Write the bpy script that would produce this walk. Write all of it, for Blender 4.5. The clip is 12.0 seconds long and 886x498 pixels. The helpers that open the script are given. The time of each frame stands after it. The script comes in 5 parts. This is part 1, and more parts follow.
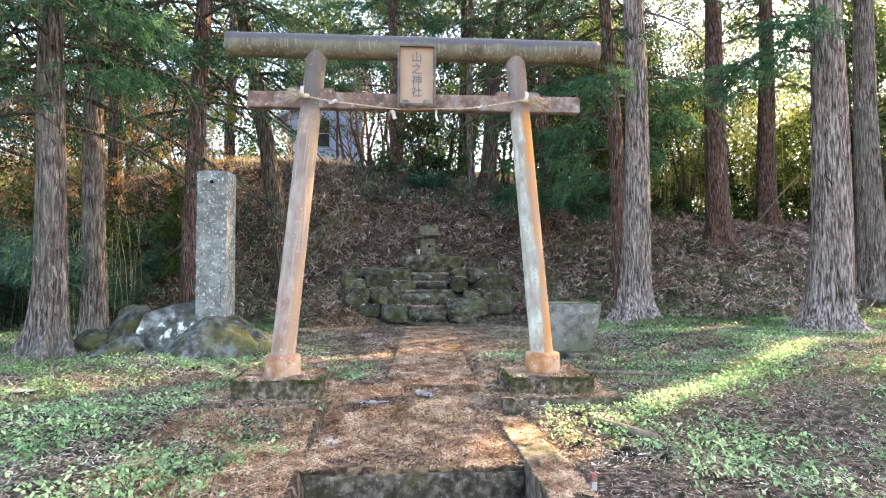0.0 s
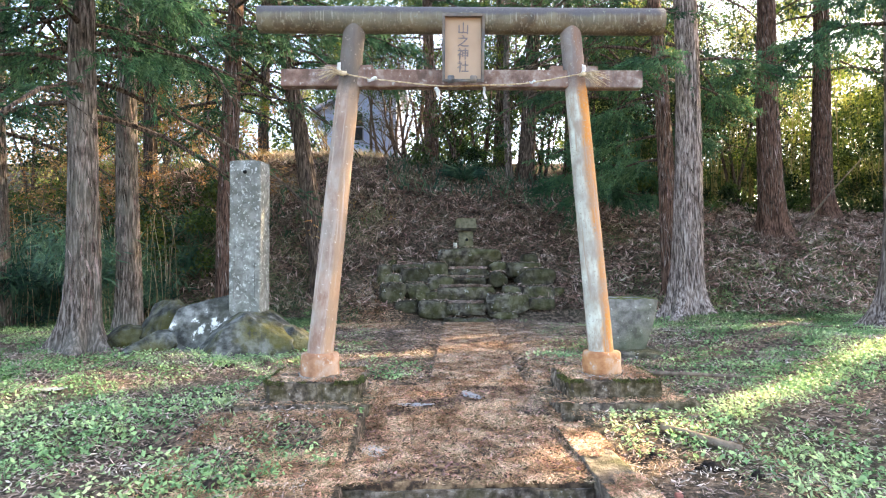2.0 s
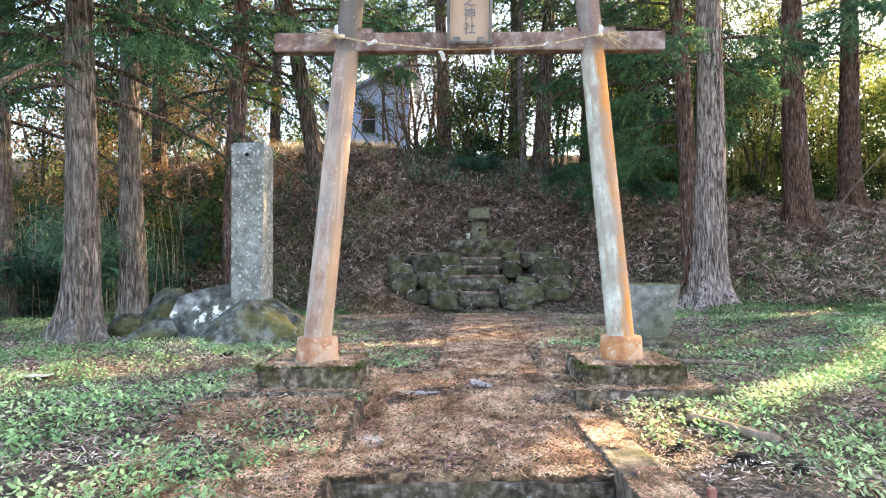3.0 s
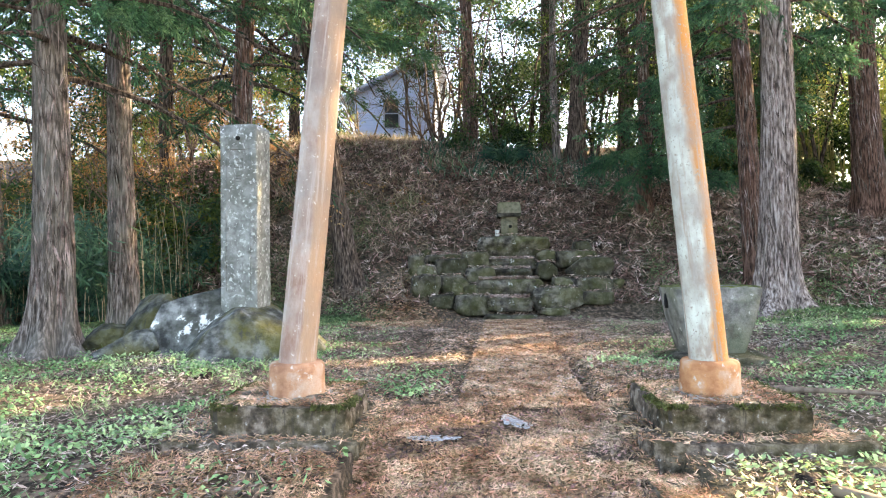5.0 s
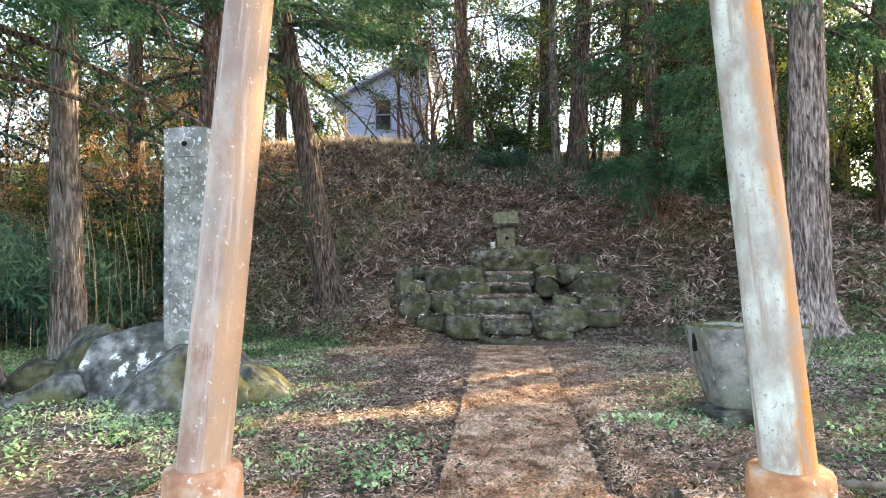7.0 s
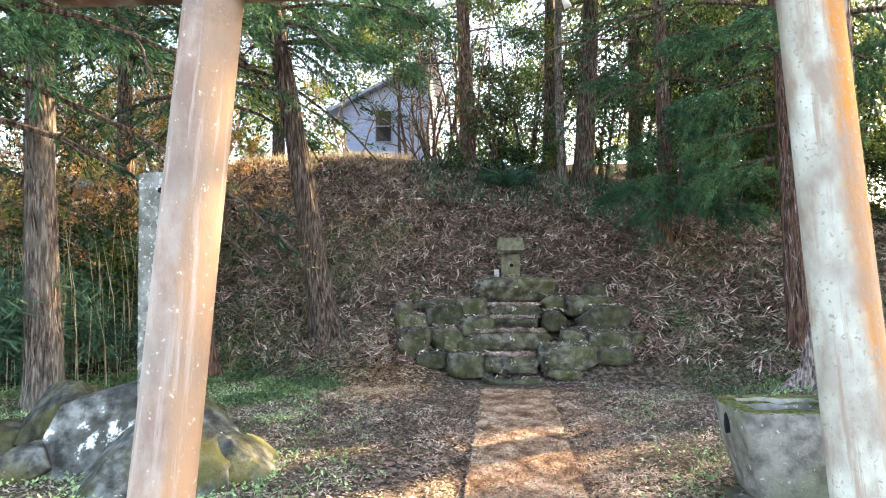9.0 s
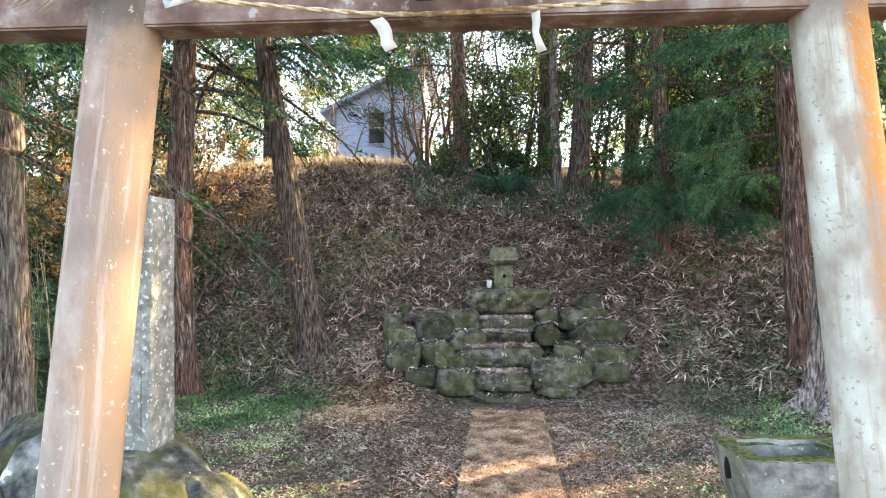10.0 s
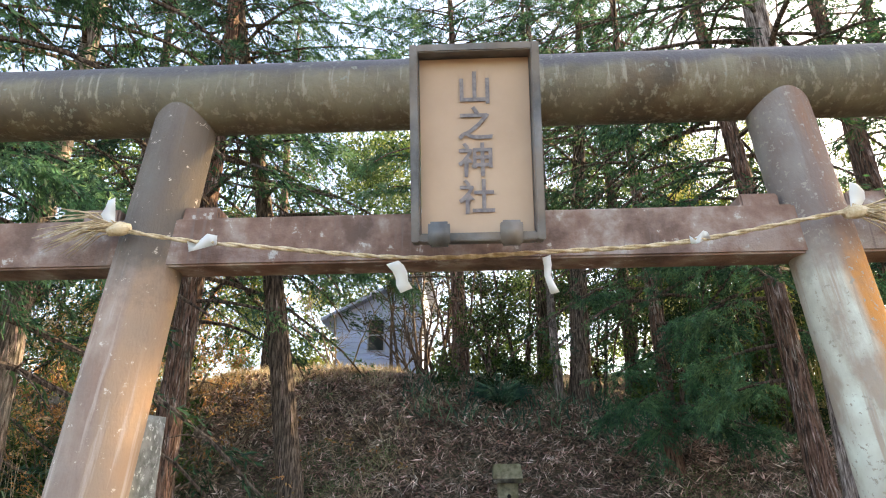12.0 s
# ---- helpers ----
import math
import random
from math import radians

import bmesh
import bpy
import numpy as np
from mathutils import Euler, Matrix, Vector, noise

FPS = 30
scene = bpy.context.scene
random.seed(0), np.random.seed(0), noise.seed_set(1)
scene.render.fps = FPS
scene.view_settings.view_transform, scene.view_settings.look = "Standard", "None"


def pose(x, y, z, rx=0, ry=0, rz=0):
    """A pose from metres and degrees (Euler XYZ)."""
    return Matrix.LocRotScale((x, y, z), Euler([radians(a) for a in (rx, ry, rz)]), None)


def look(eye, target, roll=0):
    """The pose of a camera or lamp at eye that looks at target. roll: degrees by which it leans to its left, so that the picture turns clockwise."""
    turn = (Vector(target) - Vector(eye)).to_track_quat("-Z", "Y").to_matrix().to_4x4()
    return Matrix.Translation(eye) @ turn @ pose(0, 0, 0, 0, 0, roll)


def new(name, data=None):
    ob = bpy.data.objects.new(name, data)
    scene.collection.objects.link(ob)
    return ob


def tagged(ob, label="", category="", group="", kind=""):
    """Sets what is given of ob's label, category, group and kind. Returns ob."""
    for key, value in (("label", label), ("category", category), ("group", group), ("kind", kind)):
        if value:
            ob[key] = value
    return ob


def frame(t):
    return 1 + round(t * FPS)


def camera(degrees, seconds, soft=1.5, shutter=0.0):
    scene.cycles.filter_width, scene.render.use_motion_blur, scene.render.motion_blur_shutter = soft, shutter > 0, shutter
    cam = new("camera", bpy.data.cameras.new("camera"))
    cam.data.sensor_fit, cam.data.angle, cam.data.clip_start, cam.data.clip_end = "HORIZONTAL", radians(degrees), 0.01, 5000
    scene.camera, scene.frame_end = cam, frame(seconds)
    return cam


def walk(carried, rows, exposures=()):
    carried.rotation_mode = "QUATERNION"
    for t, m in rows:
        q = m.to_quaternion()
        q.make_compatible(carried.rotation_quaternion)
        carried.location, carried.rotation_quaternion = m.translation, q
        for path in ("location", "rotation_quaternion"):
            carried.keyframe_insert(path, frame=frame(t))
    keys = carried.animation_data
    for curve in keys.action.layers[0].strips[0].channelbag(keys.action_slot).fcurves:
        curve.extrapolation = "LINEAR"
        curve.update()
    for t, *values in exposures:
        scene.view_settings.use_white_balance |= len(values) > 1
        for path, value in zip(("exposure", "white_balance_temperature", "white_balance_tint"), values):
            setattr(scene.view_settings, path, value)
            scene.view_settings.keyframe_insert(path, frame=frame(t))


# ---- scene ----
cam = camera(71.65, 12.0, soft=1.1)
PATH = [
    (0, (-0.164, -5.680, 1.251), (-0.014, -3.686, 1.321), -0.02),
    (0.5, (-0.159, -5.634, 1.265), (-0.056, -3.638, 1.333), 0.03),
    (1, (-0.190, -5.519, 1.260), (-0.128, -3.521, 1.323), -0.07),
    (1.5, (-0.250, -5.348, 1.254), (-0.200, -3.350, 1.312), -0.12),
    (2, (-0.277, -5.211, 1.216), (-0.230, -3.212, 1.272), -0.16),
    (2.5, (-0.243, -5.046, 1.150), (-0.202, -3.047, 1.205), -0.20),
    (3, (-0.189, -4.839, 1.059), (-0.194, -2.839, 1.108), -0.29),
    (3.2, (-0.148, -4.749, 1.018), (-0.195, -2.750, 1.074), -0.24),
    (4.8, (-0.145, -3.698, 1.038), (-0.250, -1.702, 1.087), -0.81),
    (5, (-0.141, -3.587, 1.051), (-0.241, -1.590, 1.103), -0.77),
    (5.5, (-0.098, -3.291, 1.083), (-0.194, -1.294, 1.129), -0.74),
    (6, (-0.132, -2.989, 1.124), (-0.227, -0.991, 1.173), -0.81),
    (6.5, (-0.114, -2.719, 1.190), (-0.211, -0.723, 1.245), -0.84),
    (7, (-0.065, -2.530, 1.312), (-0.156, -0.533, 1.368), -0.66),
    (7.2, (-0.048, -2.447, 1.376), (-0.137, -0.449, 1.423), -0.61),
    (9, (-0.096, -2.011, 1.817), (-0.190, -0.014, 1.877), -0.47),
    (9.5, (-0.037, -1.809, 1.896), (-0.129, 0.188, 1.953), -0.70),
    (10, (0.015, -1.696, 2.072), (-0.072, 0.302, 2.121), -0.60),
    (10.5, (-0.011, -1.701, 2.146), (-0.092, 0.295, 2.240), -0.23),
    (11, (-0.026, -1.675, 2.154), (-0.107, 0.303, 2.440), -0.30),
    (11.5, (-0.026, -1.675, 2.154), (-0.098, 0.261, 2.651), -0.67),
    (12, (-0.028, -1.676, 2.169), (-0.096, 0.198, 2.864), -0.58),
]
walk(cam, [(t, look(eye, target, roll)) for t, eye, target, roll in PATH],
     [(0, 2.92, 7350, 13), (3, 2.9, 7350, 13), (5, 3.02, 7550, 12), (7, 3.05, 7600, 12), (9, 3.24, 7700, 12), (10, 3.25, 7700, 12), (10.6, 3.16, 7700, 12), (11.5, 3.02, 7750, 12), (12, 2.68, 8000, 12)])

# ---- light ----
SUN_AZ, SUN_EL = radians(62), radians(30)      # to the right of straight ahead, above the horizon
world = bpy.data.worlds.new("sky")
scene.world = world
world.use_nodes = True
wn = world.node_tree
sky = wn.nodes.new("ShaderNodeTexSky")
sky.sky_type = "NISHITA"
sky.sun_disc = False
sky.sun_elevation, sky.sun_rotation = SUN_EL, SUN_AZ
sky.air_density, sky.dust_density, sky.ozone_density = 1.0, 2.0, 1.0
wn.links.new(sky.outputs[0], wn.nodes["Background"].inputs[0])
wn.nodes["Background"].inputs[1].default_value = 0.15
sun_data = bpy.data.lights.new("sun", "SUN")
sun_data.energy, sun_data.angle, sun_data.color = 5.0, radians(0.6), (1.0, 0.83, 0.54)
sun_dir = Vector((math.sin(SUN_AZ) * math.cos(SUN_EL), math.cos(SUN_AZ) * math.cos(SUN_EL), math.sin(SUN_EL)))
sun = new("sun", sun_data)
sun.matrix_world = look(sun_dir * 60, (0, 0, 0))

rng = np.random.default_rng(7)
# clearings in the canopy through which the sun reaches the ground: a spot on the ground and the clearing's half width
CLEARINGS = ((1.95, -0.65, 0.12), (2.2, -0.4, 0.13), (2.5, -0.12, 0.15), (2.85, 0.17, 0.16), (3.2, 0.45, 0.18), (3.65, 0.8, 0.17), (4.1, 1.15, 0.18), (4.55, 1.45, 0.15), (5.0, 1.75, 0.17), (5.5, 4.4, 0.28), (4.6, 4.0, 0.2), (0.80, -1.45, 0.30), (0.84, -1.15, 0.30), (0.42, -1.62, 0.26), (0.3, 4.1, 0.26), (0.8, 4.3, 0.22), (-0.4, 2.8, 0.16), (-1.1, 2.4, 0.2), (-1.9, 2.2, 0.2), (-3.0, 2.1, 0.18), (-5.4, 2.0, 0.25), (-6.0, 14.0, 1.6), (-8.0, 11.0, 1.4), (-4.6, 13.4, 1.3), (-3.4, 16.0, 1.2), (-9.5, 13.0, 1.3), (-3.3, 13.6, 1.2), (-2.2, 14.6, 1.1))


def shaded(c, margin=0.0):
    """Which of the points leave the sun's way to the clearings open."""
    keep = np.ones(len(c), bool)
    d = np.array(sun_dir)
    for x, y, r in CLEARINGS:
        q = c - np.array([x, y, gz(x, y) + (0.8 if r > 1 else 0.0)])
        t = q @ d
        keep &= ~((t > 0) & (np.linalg.norm(q - t[:, None] * d, axis=1) < r + margin))
    return keep



# ---- materials ----
def mat(name, cols, scale=6.0, stretch=(1, 1, 1), rough=0.85, bump=0.3, bscale=None, big=None, spots=None, island=0.0, metal=0.0, translucent=0.0, side=None, spec=0.3, streak=None, top=None, each=0.0):
    """Colours ramped over a fractal noise; big: (colour, scale, amount) of broad stains; spots: (colour, scale, threshold) of lichen or rust flecks;
    side: (colour, edge, softness) a stain that covers the side of the thing past that local x; top: (colour, height, softness, amount) grime above that local height; island: how much each piece differs; each: how much each object differs."""
    m = bpy.data.materials.new(name)
    m.use_nodes = True
    nt = m.node_tree
    n, l = nt.nodes, nt.links
    p = n["Principled BSDF"]
    tc = n.new("ShaderNodeTexCoord")
    mp = n.new("ShaderNodeMapping")
    mp.inputs["Scale"].default_value = stretch
    l.new(tc.outputs["Object"], mp.inputs[0])
    if each:
        info = n.new("ShaderNodeObjectInfo")
        shift = n.new("ShaderNodeMath")
        shift.operation = "MULTIPLY"
        shift.inputs[1].default_value = 40.0
        l.new(info.outputs["Random"], shift.inputs[0])
        l.new(shift.outputs[0], mp.inputs["Location"])

    def noise_tex(s, d=6.0, r=0.6, src=mp):
        t = n.new("ShaderNodeTexNoise")
        t.inputs["Scale"].default_value, t.inputs["Detail"].default_value, t.inputs["Roughness"].default_value = s, d, r
        l.new(src.outputs[0] if src is mp else src.outputs["Object"], t.inputs["Vector"])
        return t

    def ramp(src, stops):
        r = n.new("ShaderNodeValToRGB")
        while len(r.color_ramp.elements) < len(stops):
            r.color_ramp.elements.new(0.5)
        for e, (at, c) in zip(r.color_ramp.elements, stops):
            e.position, e.color = at, (*c, 1)
        l.new(src, r.inputs[0])
        return r

    def mix(fac, a, b):
        x = n.new("ShaderNodeMix")
        x.data_type = "RGBA"
        l.new(fac, x.inputs[0])
        l.new(a, x.inputs[6])
        if isinstance(b, tuple):
            x.inputs[7].default_value = (*b, 1)
        else:
            l.new(b, x.inputs[7])
        return x.outputs[2]

    a = noise_tex(scale)
    k = len(cols)
    col = ramp(a.outputs[0], [(0.38 + 0.24 * i / max(1, k - 1), c) for i, c in enumerate(cols)]).outputs[0]
    if side:
        c, edge, soft = side
        sep = n.new("ShaderNodeSeparateXYZ")
        l.new(tc.outputs["Object"], sep.inputs[0])
        w = noise_tex(3.0, 5.0, 0.65)
        ad = n.new("ShaderNodeMath")
        ad.operation = "MULTIPLY_ADD"
        l.new(w.outputs[0], ad.inputs[0])
        ad.inputs[1].default_value = soft * 2
        l.new(sep.outputs[0], ad.inputs[2])
        r = ramp(ad.outputs[0], [(0, (0, 0, 0)), (1, (1, 1, 1))])
        lo = n.new("ShaderNodeMapRange")
        lo.inputs[1].default_value, lo.inputs[2].default_value = edge + soft * 0.8, edge + soft * 1.2
        l.new(ad.outputs[0], lo.inputs[0])
        col = mix(lo.outputs[0], col, c)
    if big:
        c, s, amount = big
        b = noise_tex(s, 4.0, 0.55, tc)
        r = ramp(b.outputs[0], [(0.42, (0, 0, 0)), (0.6, (amount, amount, amount))])
        col = mix(r.outputs[0], col, c)
    if streak:
        c, s, th = streak
        m3 = n.new("ShaderNodeMapping")
        m3.inputs["Scale"].default_value = (s, s, s * 0.06)
        l.new(tc.outputs["Object"], m3.inputs[0])
        t = n.new("ShaderNodeTexNoise")
        t.inputs["Scale"].default_value, t.inputs["Detail"].default_value, t.inputs["Roughness"].default_value = 1.0, 5.0, 0.65
        l.new(m3.outputs[0], t.inputs["Vector"])
        r = ramp(t.outputs[0], [(th, (0, 0, 0)), (th + 0.1, (0.85, 0.85, 0.85))])
        col = mix(r.outputs[0], col, c)
    if top:
        c, edge, soft, amount = top
        sz = n.new("ShaderNodeSeparateXYZ")
        l.new(tc.outputs["Object"], sz.inputs[0])
        w = noise_tex(6.0, 6.0, 0.7, tc)
        ad = n.new("ShaderNodeMath")
        ad.operation = "MULTIPLY_ADD"
        l.new(w.outputs[0], ad.inputs[0])
        ad.inputs[1].default_value = soft * 3
        l.new(sz.outputs[2], ad.inputs[2])
        lo = n.new("ShaderNodeMapRange")
        lo.inputs[1].default_value, lo.inputs[2].default_value = edge + soft, edge + soft * 2
        lo.inputs[4].default_value = amount
        l.new(ad.outputs[0], lo.inputs[0])
        col = mix(lo.outputs[0], col, c)
    if spots:
        c, s, th = spots
        b = noise_tex(s, 5.0, 0.7, tc)
        r = ramp(b.outputs[0], [(th, (0, 0, 0)), (th + 0.04, (1, 1, 1))])
        col = mix(r.outputs[0], col, c)
    if each:
        h = n.new("ShaderNodeHueSaturation")
        mr = n.new("ShaderNodeMapRange")
        mr.inputs[3].default_value, mr.inputs[4].default_value = 1 - each, 1 + each
        l.new(info.outputs["Random"], mr.inputs[0])
        l.new(mr.outputs[0], h.inputs["Value"])
        l.new(col, h.inputs["Color"])
        col = h.outputs[0]
    if island:
        g = n.new("ShaderNodeNewGeometry")
        h = n.new("ShaderNodeHueSaturation")
        mr = n.new("ShaderNodeMapRange")
        mr.inputs[3].default_value, mr.inputs[4].default_value = 1 - island, 1 + island
        l.new(g.outputs["Random Per Island"], mr.inputs[0])
        l.new(mr.outputs[0], h.inputs["Value"])
        m2 = n.new("ShaderNodeMapRange")
        m2.inputs[3].default_value, m2.inputs[4].default_value = 0.5 + 0.05 * island, 0.5 - 0.05 * island
        l.new(g.outputs["Random Per Island"], m2.inputs[0])
        l.new(m2.outputs[0], h.inputs["Hue"])
        l.new(col, h.inputs["Color"])
        col = h.outputs[0]
    l.new(col, p.inputs["Base Color"])
    p.inputs["Roughness"].default_value, p.inputs["Metallic"].default_value = rough, metal
    p.inputs["Specular IOR Level"].default_value = spec
    if bump:
        bn = noise_tex(bscale or scale * 3, 8.0, 0.65)
        bu = n.new("ShaderNodeBump")
        bu.inputs["Strength"].default_value, bu.inputs["Distance"].default_value = bump, 0.03
        l.new(bn.outputs[0], bu.inputs["Height"])
        l.new(bu.outputs[0], p.inputs["Normal"])
    if translucent:
        tr = n.new("ShaderNodeBsdfTranslucent")
        l.new(col, tr.inputs[0])
        ms = n.new("ShaderNodeMixShader")
        ms.inputs[0].default_value = translucent
        l.new(p.outputs[0], ms.inputs[1])
        l.new(tr.outputs[0], ms.inputs[2])
        l.new(ms.outputs[0], n["Material Output"].inputs[0])
    return m


M = dict(
    soil=mat("forest_soil", [(0.018, 0.012, 0.009), (0.075, 0.05, 0.037), (0.24, 0.17, 0.13)], 16, bump=1.0, bscale=45, big=((0.085, 0.085, 0.045), 0.7, 0.4), rough=0.95),
    bark=mat("cedar_bark", [(0.022, 0.016, 0.013), (0.135, 0.105, 0.092), (0.36, 0.305, 0.28)], 11, (3.0, 3.0, 0.42), bump=1.0, bscale=15, big=((0.20, 0.19, 0.165), 1.6, 0.5), rough=0.95),
    bark_pale=mat("pinkish_cedar_bark", [(0.055, 0.04, 0.036), (0.24, 0.185, 0.168), (0.50, 0.42, 0.39)], 11, (3.0, 3.0, 0.42), bump=1.0, bscale=15, rough=0.95),
    bark_red=mat("red_cedar_bark", [(0.03, 0.016, 0.012), (0.12, 0.065, 0.048), (0.23, 0.14, 0.11)], 11, (3.0, 3.0, 0.42), bump=1.0, bscale=15, rough=0.95),
    bark_dark=mat("dark_bark", [(0.018, 0.012, 0.010), (0.08, 0.056, 0.044), (0.18, 0.138, 0.112)], 11, (3.0, 3.0, 0.42), bump=1.0, bscale=15, rough=0.95),
    bark_strip=mat("peeling_bark_strips", [(0.05, 0.036, 0.031), (0.17, 0.128, 0.11), (0.33, 0.27, 0.24)], 5, bump=0.2, island=0.7, rough=0.95),
    twig=mat("dead_twig", [(0.10, 0.075, 0.055), (0.22, 0.17, 0.13)], 12, bump=0.3, rough=0.9),
    cedar_leaf=mat("cedar_needles", [(0.014, 0.042, 0.022), (0.034, 0.095, 0.045), (0.07, 0.14, 0.055)], 0.9, bump=0, island=0.5, translucent=0.35, rough=0.6),
    bough_leaf=mat("green_cedar_sprays", [(0.024, 0.075, 0.04), (0.06, 0.155, 0.08), (0.12, 0.23, 0.105)], 1.2, bump=0, island=0.5, translucent=0.35, rough=0.6),
    broad_leaf=mat("evergreen_leaves", [(0.016, 0.036, 0.012), (0.045, 0.09, 0.024), (0.13, 0.17, 0.035)], 0.5, bump=0, island=0.55, translucent=0.4, rough=0.45),
    bamboo_leaf=mat("bamboo_leaves", [(0.10, 0.15, 0.03), (0.22, 0.27, 0.05), (0.36, 0.36, 0.10)], 0.6, bump=0, island=0.4, translucent=0.5, rough=0.5),
    sasa_leaf=mat("bamboo_grass_leaves", [(0.02, 0.065, 0.048), (0.055, 0.135, 0.09), (0.13, 0.22, 0.13)], 0.9, bump=0, island=0.5, translucent=0.35, rough=0.5),
    dry_leaf=mat("withered_foliage", [(0.26, 0.12, 0.04), (0.42, 0.23, 0.08), (0.50, 0.36, 0.19)], 0.8, bump=0, island=0.4, translucent=0.4, rough=0.8),
    dry_grass=mat("bleached_dry_grass", [(0.30, 0.23, 0.14), (0.42, 0.35, 0.23), (0.54, 0.48, 0.36)], 1.5, bump=0, island=0.4, translucent=0.35, rough=0.8),
    bamboo_cane=mat("bamboo_canes", [(0.24, 0.20, 0.08), (0.36, 0.31, 0.14)], 4, bump=0, island=0.3, rough=0.5),
    litter=mat("dry_bamboo_leaf_litter", [(0.17, 0.11, 0.085), (0.38, 0.28, 0.225), (0.62, 0.52, 0.45)], 4.5, bump=0, island=0.8, rough=0.8),
    mound_litter=mat("damp_mound_litter", [(0.05, 0.03, 0.023), (0.18, 0.112, 0.085), (0.34, 0.235, 0.18)], 3.0, bump=0, island=0.85, rough=0.85),
    dark_litter=mat("damp_brown_litter", [(0.10, 0.07, 0.055), (0.25, 0.178, 0.138), (0.46, 0.36, 0.295)], 2.5, bump=0, island=0.7, rough=0.8),
    court_litter=mat("bleached_court_litter", [(0.18, 0.12, 0.095), (0.36, 0.275, 0.23), (0.56, 0.49, 0.43)], 1.6, bump=0, island=0.6, rough=0.8),
    needles=mat("fallen_cedar_needles", [(0.21, 0.118, 0.062), (0.44, 0.28, 0.165), (0.62, 0.455, 0.30)], 5.0, bump=0, island=0.7, rough=0.85),
    weed=mat("ground_weeds", [(0.13, 0.25, 0.10), (0.24, 0.41, 0.18), (0.44, 0.56, 0.28)], 1.3, bump=0, island=0.45, translucent=0.25, rough=0.6),
    # the ground weeds' colours again, darkened for the shade on the slopes
    slope_weed=mat("shaded_slope_weeds", [(0.05, 0.10, 0.04), (0.10, 0.17, 0.07), (0.18, 0.24, 0.10)], 1.3, bump=0, island=0.45, translucent=0.25, rough=0.6),
    needle_bed=mat("needle_covered_concrete", [(0.055, 0.034, 0.023), (0.24, 0.148, 0.088), (0.43, 0.285, 0.17)], 18, bump=1.0, bscale=60, big=((0.06, 0.05, 0.043), 1.6, 0.75), rough=0.95),
    concrete=mat("mossy_concrete", [(0.055, 0.042, 0.034), (0.14, 0.11, 0.09), (0.26, 0.215, 0.18)], 9, bump=1.0, bscale=30, big=((0.07, 0.075, 0.02), 2.6, 0.6), spots=((0.42, 0.40, 0.37), 24, 0.70), rough=0.95),
    stone=mat("mossy_step_stone", [(0.022, 0.018, 0.015), (0.078, 0.068, 0.055), (0.175, 0.158, 0.13)], 7, bump=1.0, bscale=20, big=((0.075, 0.08, 0.024), 2.3, 0.55), streak=((0.03, 0.026, 0.022), 8, 0.57), spots=((0.40, 0.40, 0.37), 8, 0.63), rough=0.95, each=0.45),
    boulder=mat("grey_boulder", [(0.025, 0.027, 0.025), (0.09, 0.095, 0.09), (0.22, 0.225, 0.22)], 6, bump=1.0, bscale=18, big=((0.095, 0.088, 0.014), 2.6, 0.75), streak=((0.05, 0.05, 0.045), 7, 0.57), spots=((0.66, 0.67, 0.66), 4.5, 0.66), rough=0.95),
    boulder_white=mat("white_lichened_boulder", [(0.045, 0.047, 0.045), (0.15, 0.155, 0.15), (0.30, 0.305, 0.295)], 6, bump=1.0, bscale=18, big=((0.06, 0.062, 0.045), 2.2, 0.6), streak=((0.05, 0.05, 0.045), 8, 0.58), spots=((0.76, 0.77, 0.76), 3.0, 0.555), rough=0.95),
    stele=mat("weathered_stele_stone", [(0.14, 0.14, 0.13), (0.225, 0.228, 0.215), (0.33, 0.335, 0.322)], 9, bump=0.5, bscale=60, big=((0.165, 0.172, 0.15), 1.6, 0.5), spots=((0.54, 0.55, 0.53), 22, 0.57), rough=0.9),
    basin=mat("basin_stone", [(0.12, 0.115, 0.105), (0.21, 0.205, 0.19), (0.30, 0.29, 0.27)], 7, bump=0.6, bscale=40, spots=((0.5, 0.5, 0.47), 15, 0.63), big=((0.085, 0.11, 0.03), 1.8, 0.5), rough=0.95),
    shrine=mat("weathered_shrine_stone", [(0.10, 0.092, 0.062), (0.17, 0.155, 0.105), (0.24, 0.22, 0.16)], 9, bump=0.5, bscale=40, big=((0.10, 0.10, 0.045), 3, 0.5), rough=0.95),
    moss=mat("moss", [(0.05, 0.055, 0.02), (0.10, 0.115, 0.03), (0.16, 0.17, 0.06)], 20, bump=0.9, bscale=90, rough=1.0),
    rust_left=mat("faded_rusting_paint", [(0.29, 0.17, 0.13), (0.395, 0.28, 0.23), (0.475, 0.39, 0.345)], 8, (1, 1, 0.5), bump=0.3, bscale=40, side=((0.43, 0.27, 0.175), 0.03, 0.05), big=((0.22, 0.19, 0.175), 1.9, 0.6), streak=((0.45, 0.37, 0.335), 24, 0.56), top=((0.085, 0.08, 0.076), 2.42, 0.20, 0.80), spots=((0.58, 0.50, 0.44), 34, 0.625), rough=0.75),
    rust_right=mat("pale_rusting_paint", [(0.33, 0.27, 0.225), (0.50, 0.515, 0.465), (0.60, 0.645, 0.59)], 9, (1, 1, 0.45), bump=0.25, bscale=40, side=((0.50, 0.21, 0.055), -0.005, 0.09), big=((0.28, 0.235, 0.205), 3.2, 0.65), streak=((0.33, 0.25, 0.205), 26, 0.55), top=((0.15, 0.112, 0.112), 2.44, 0.18, 0.75), spots=((0.31, 0.28, 0.245), 56, 0.585), rough=0.75),
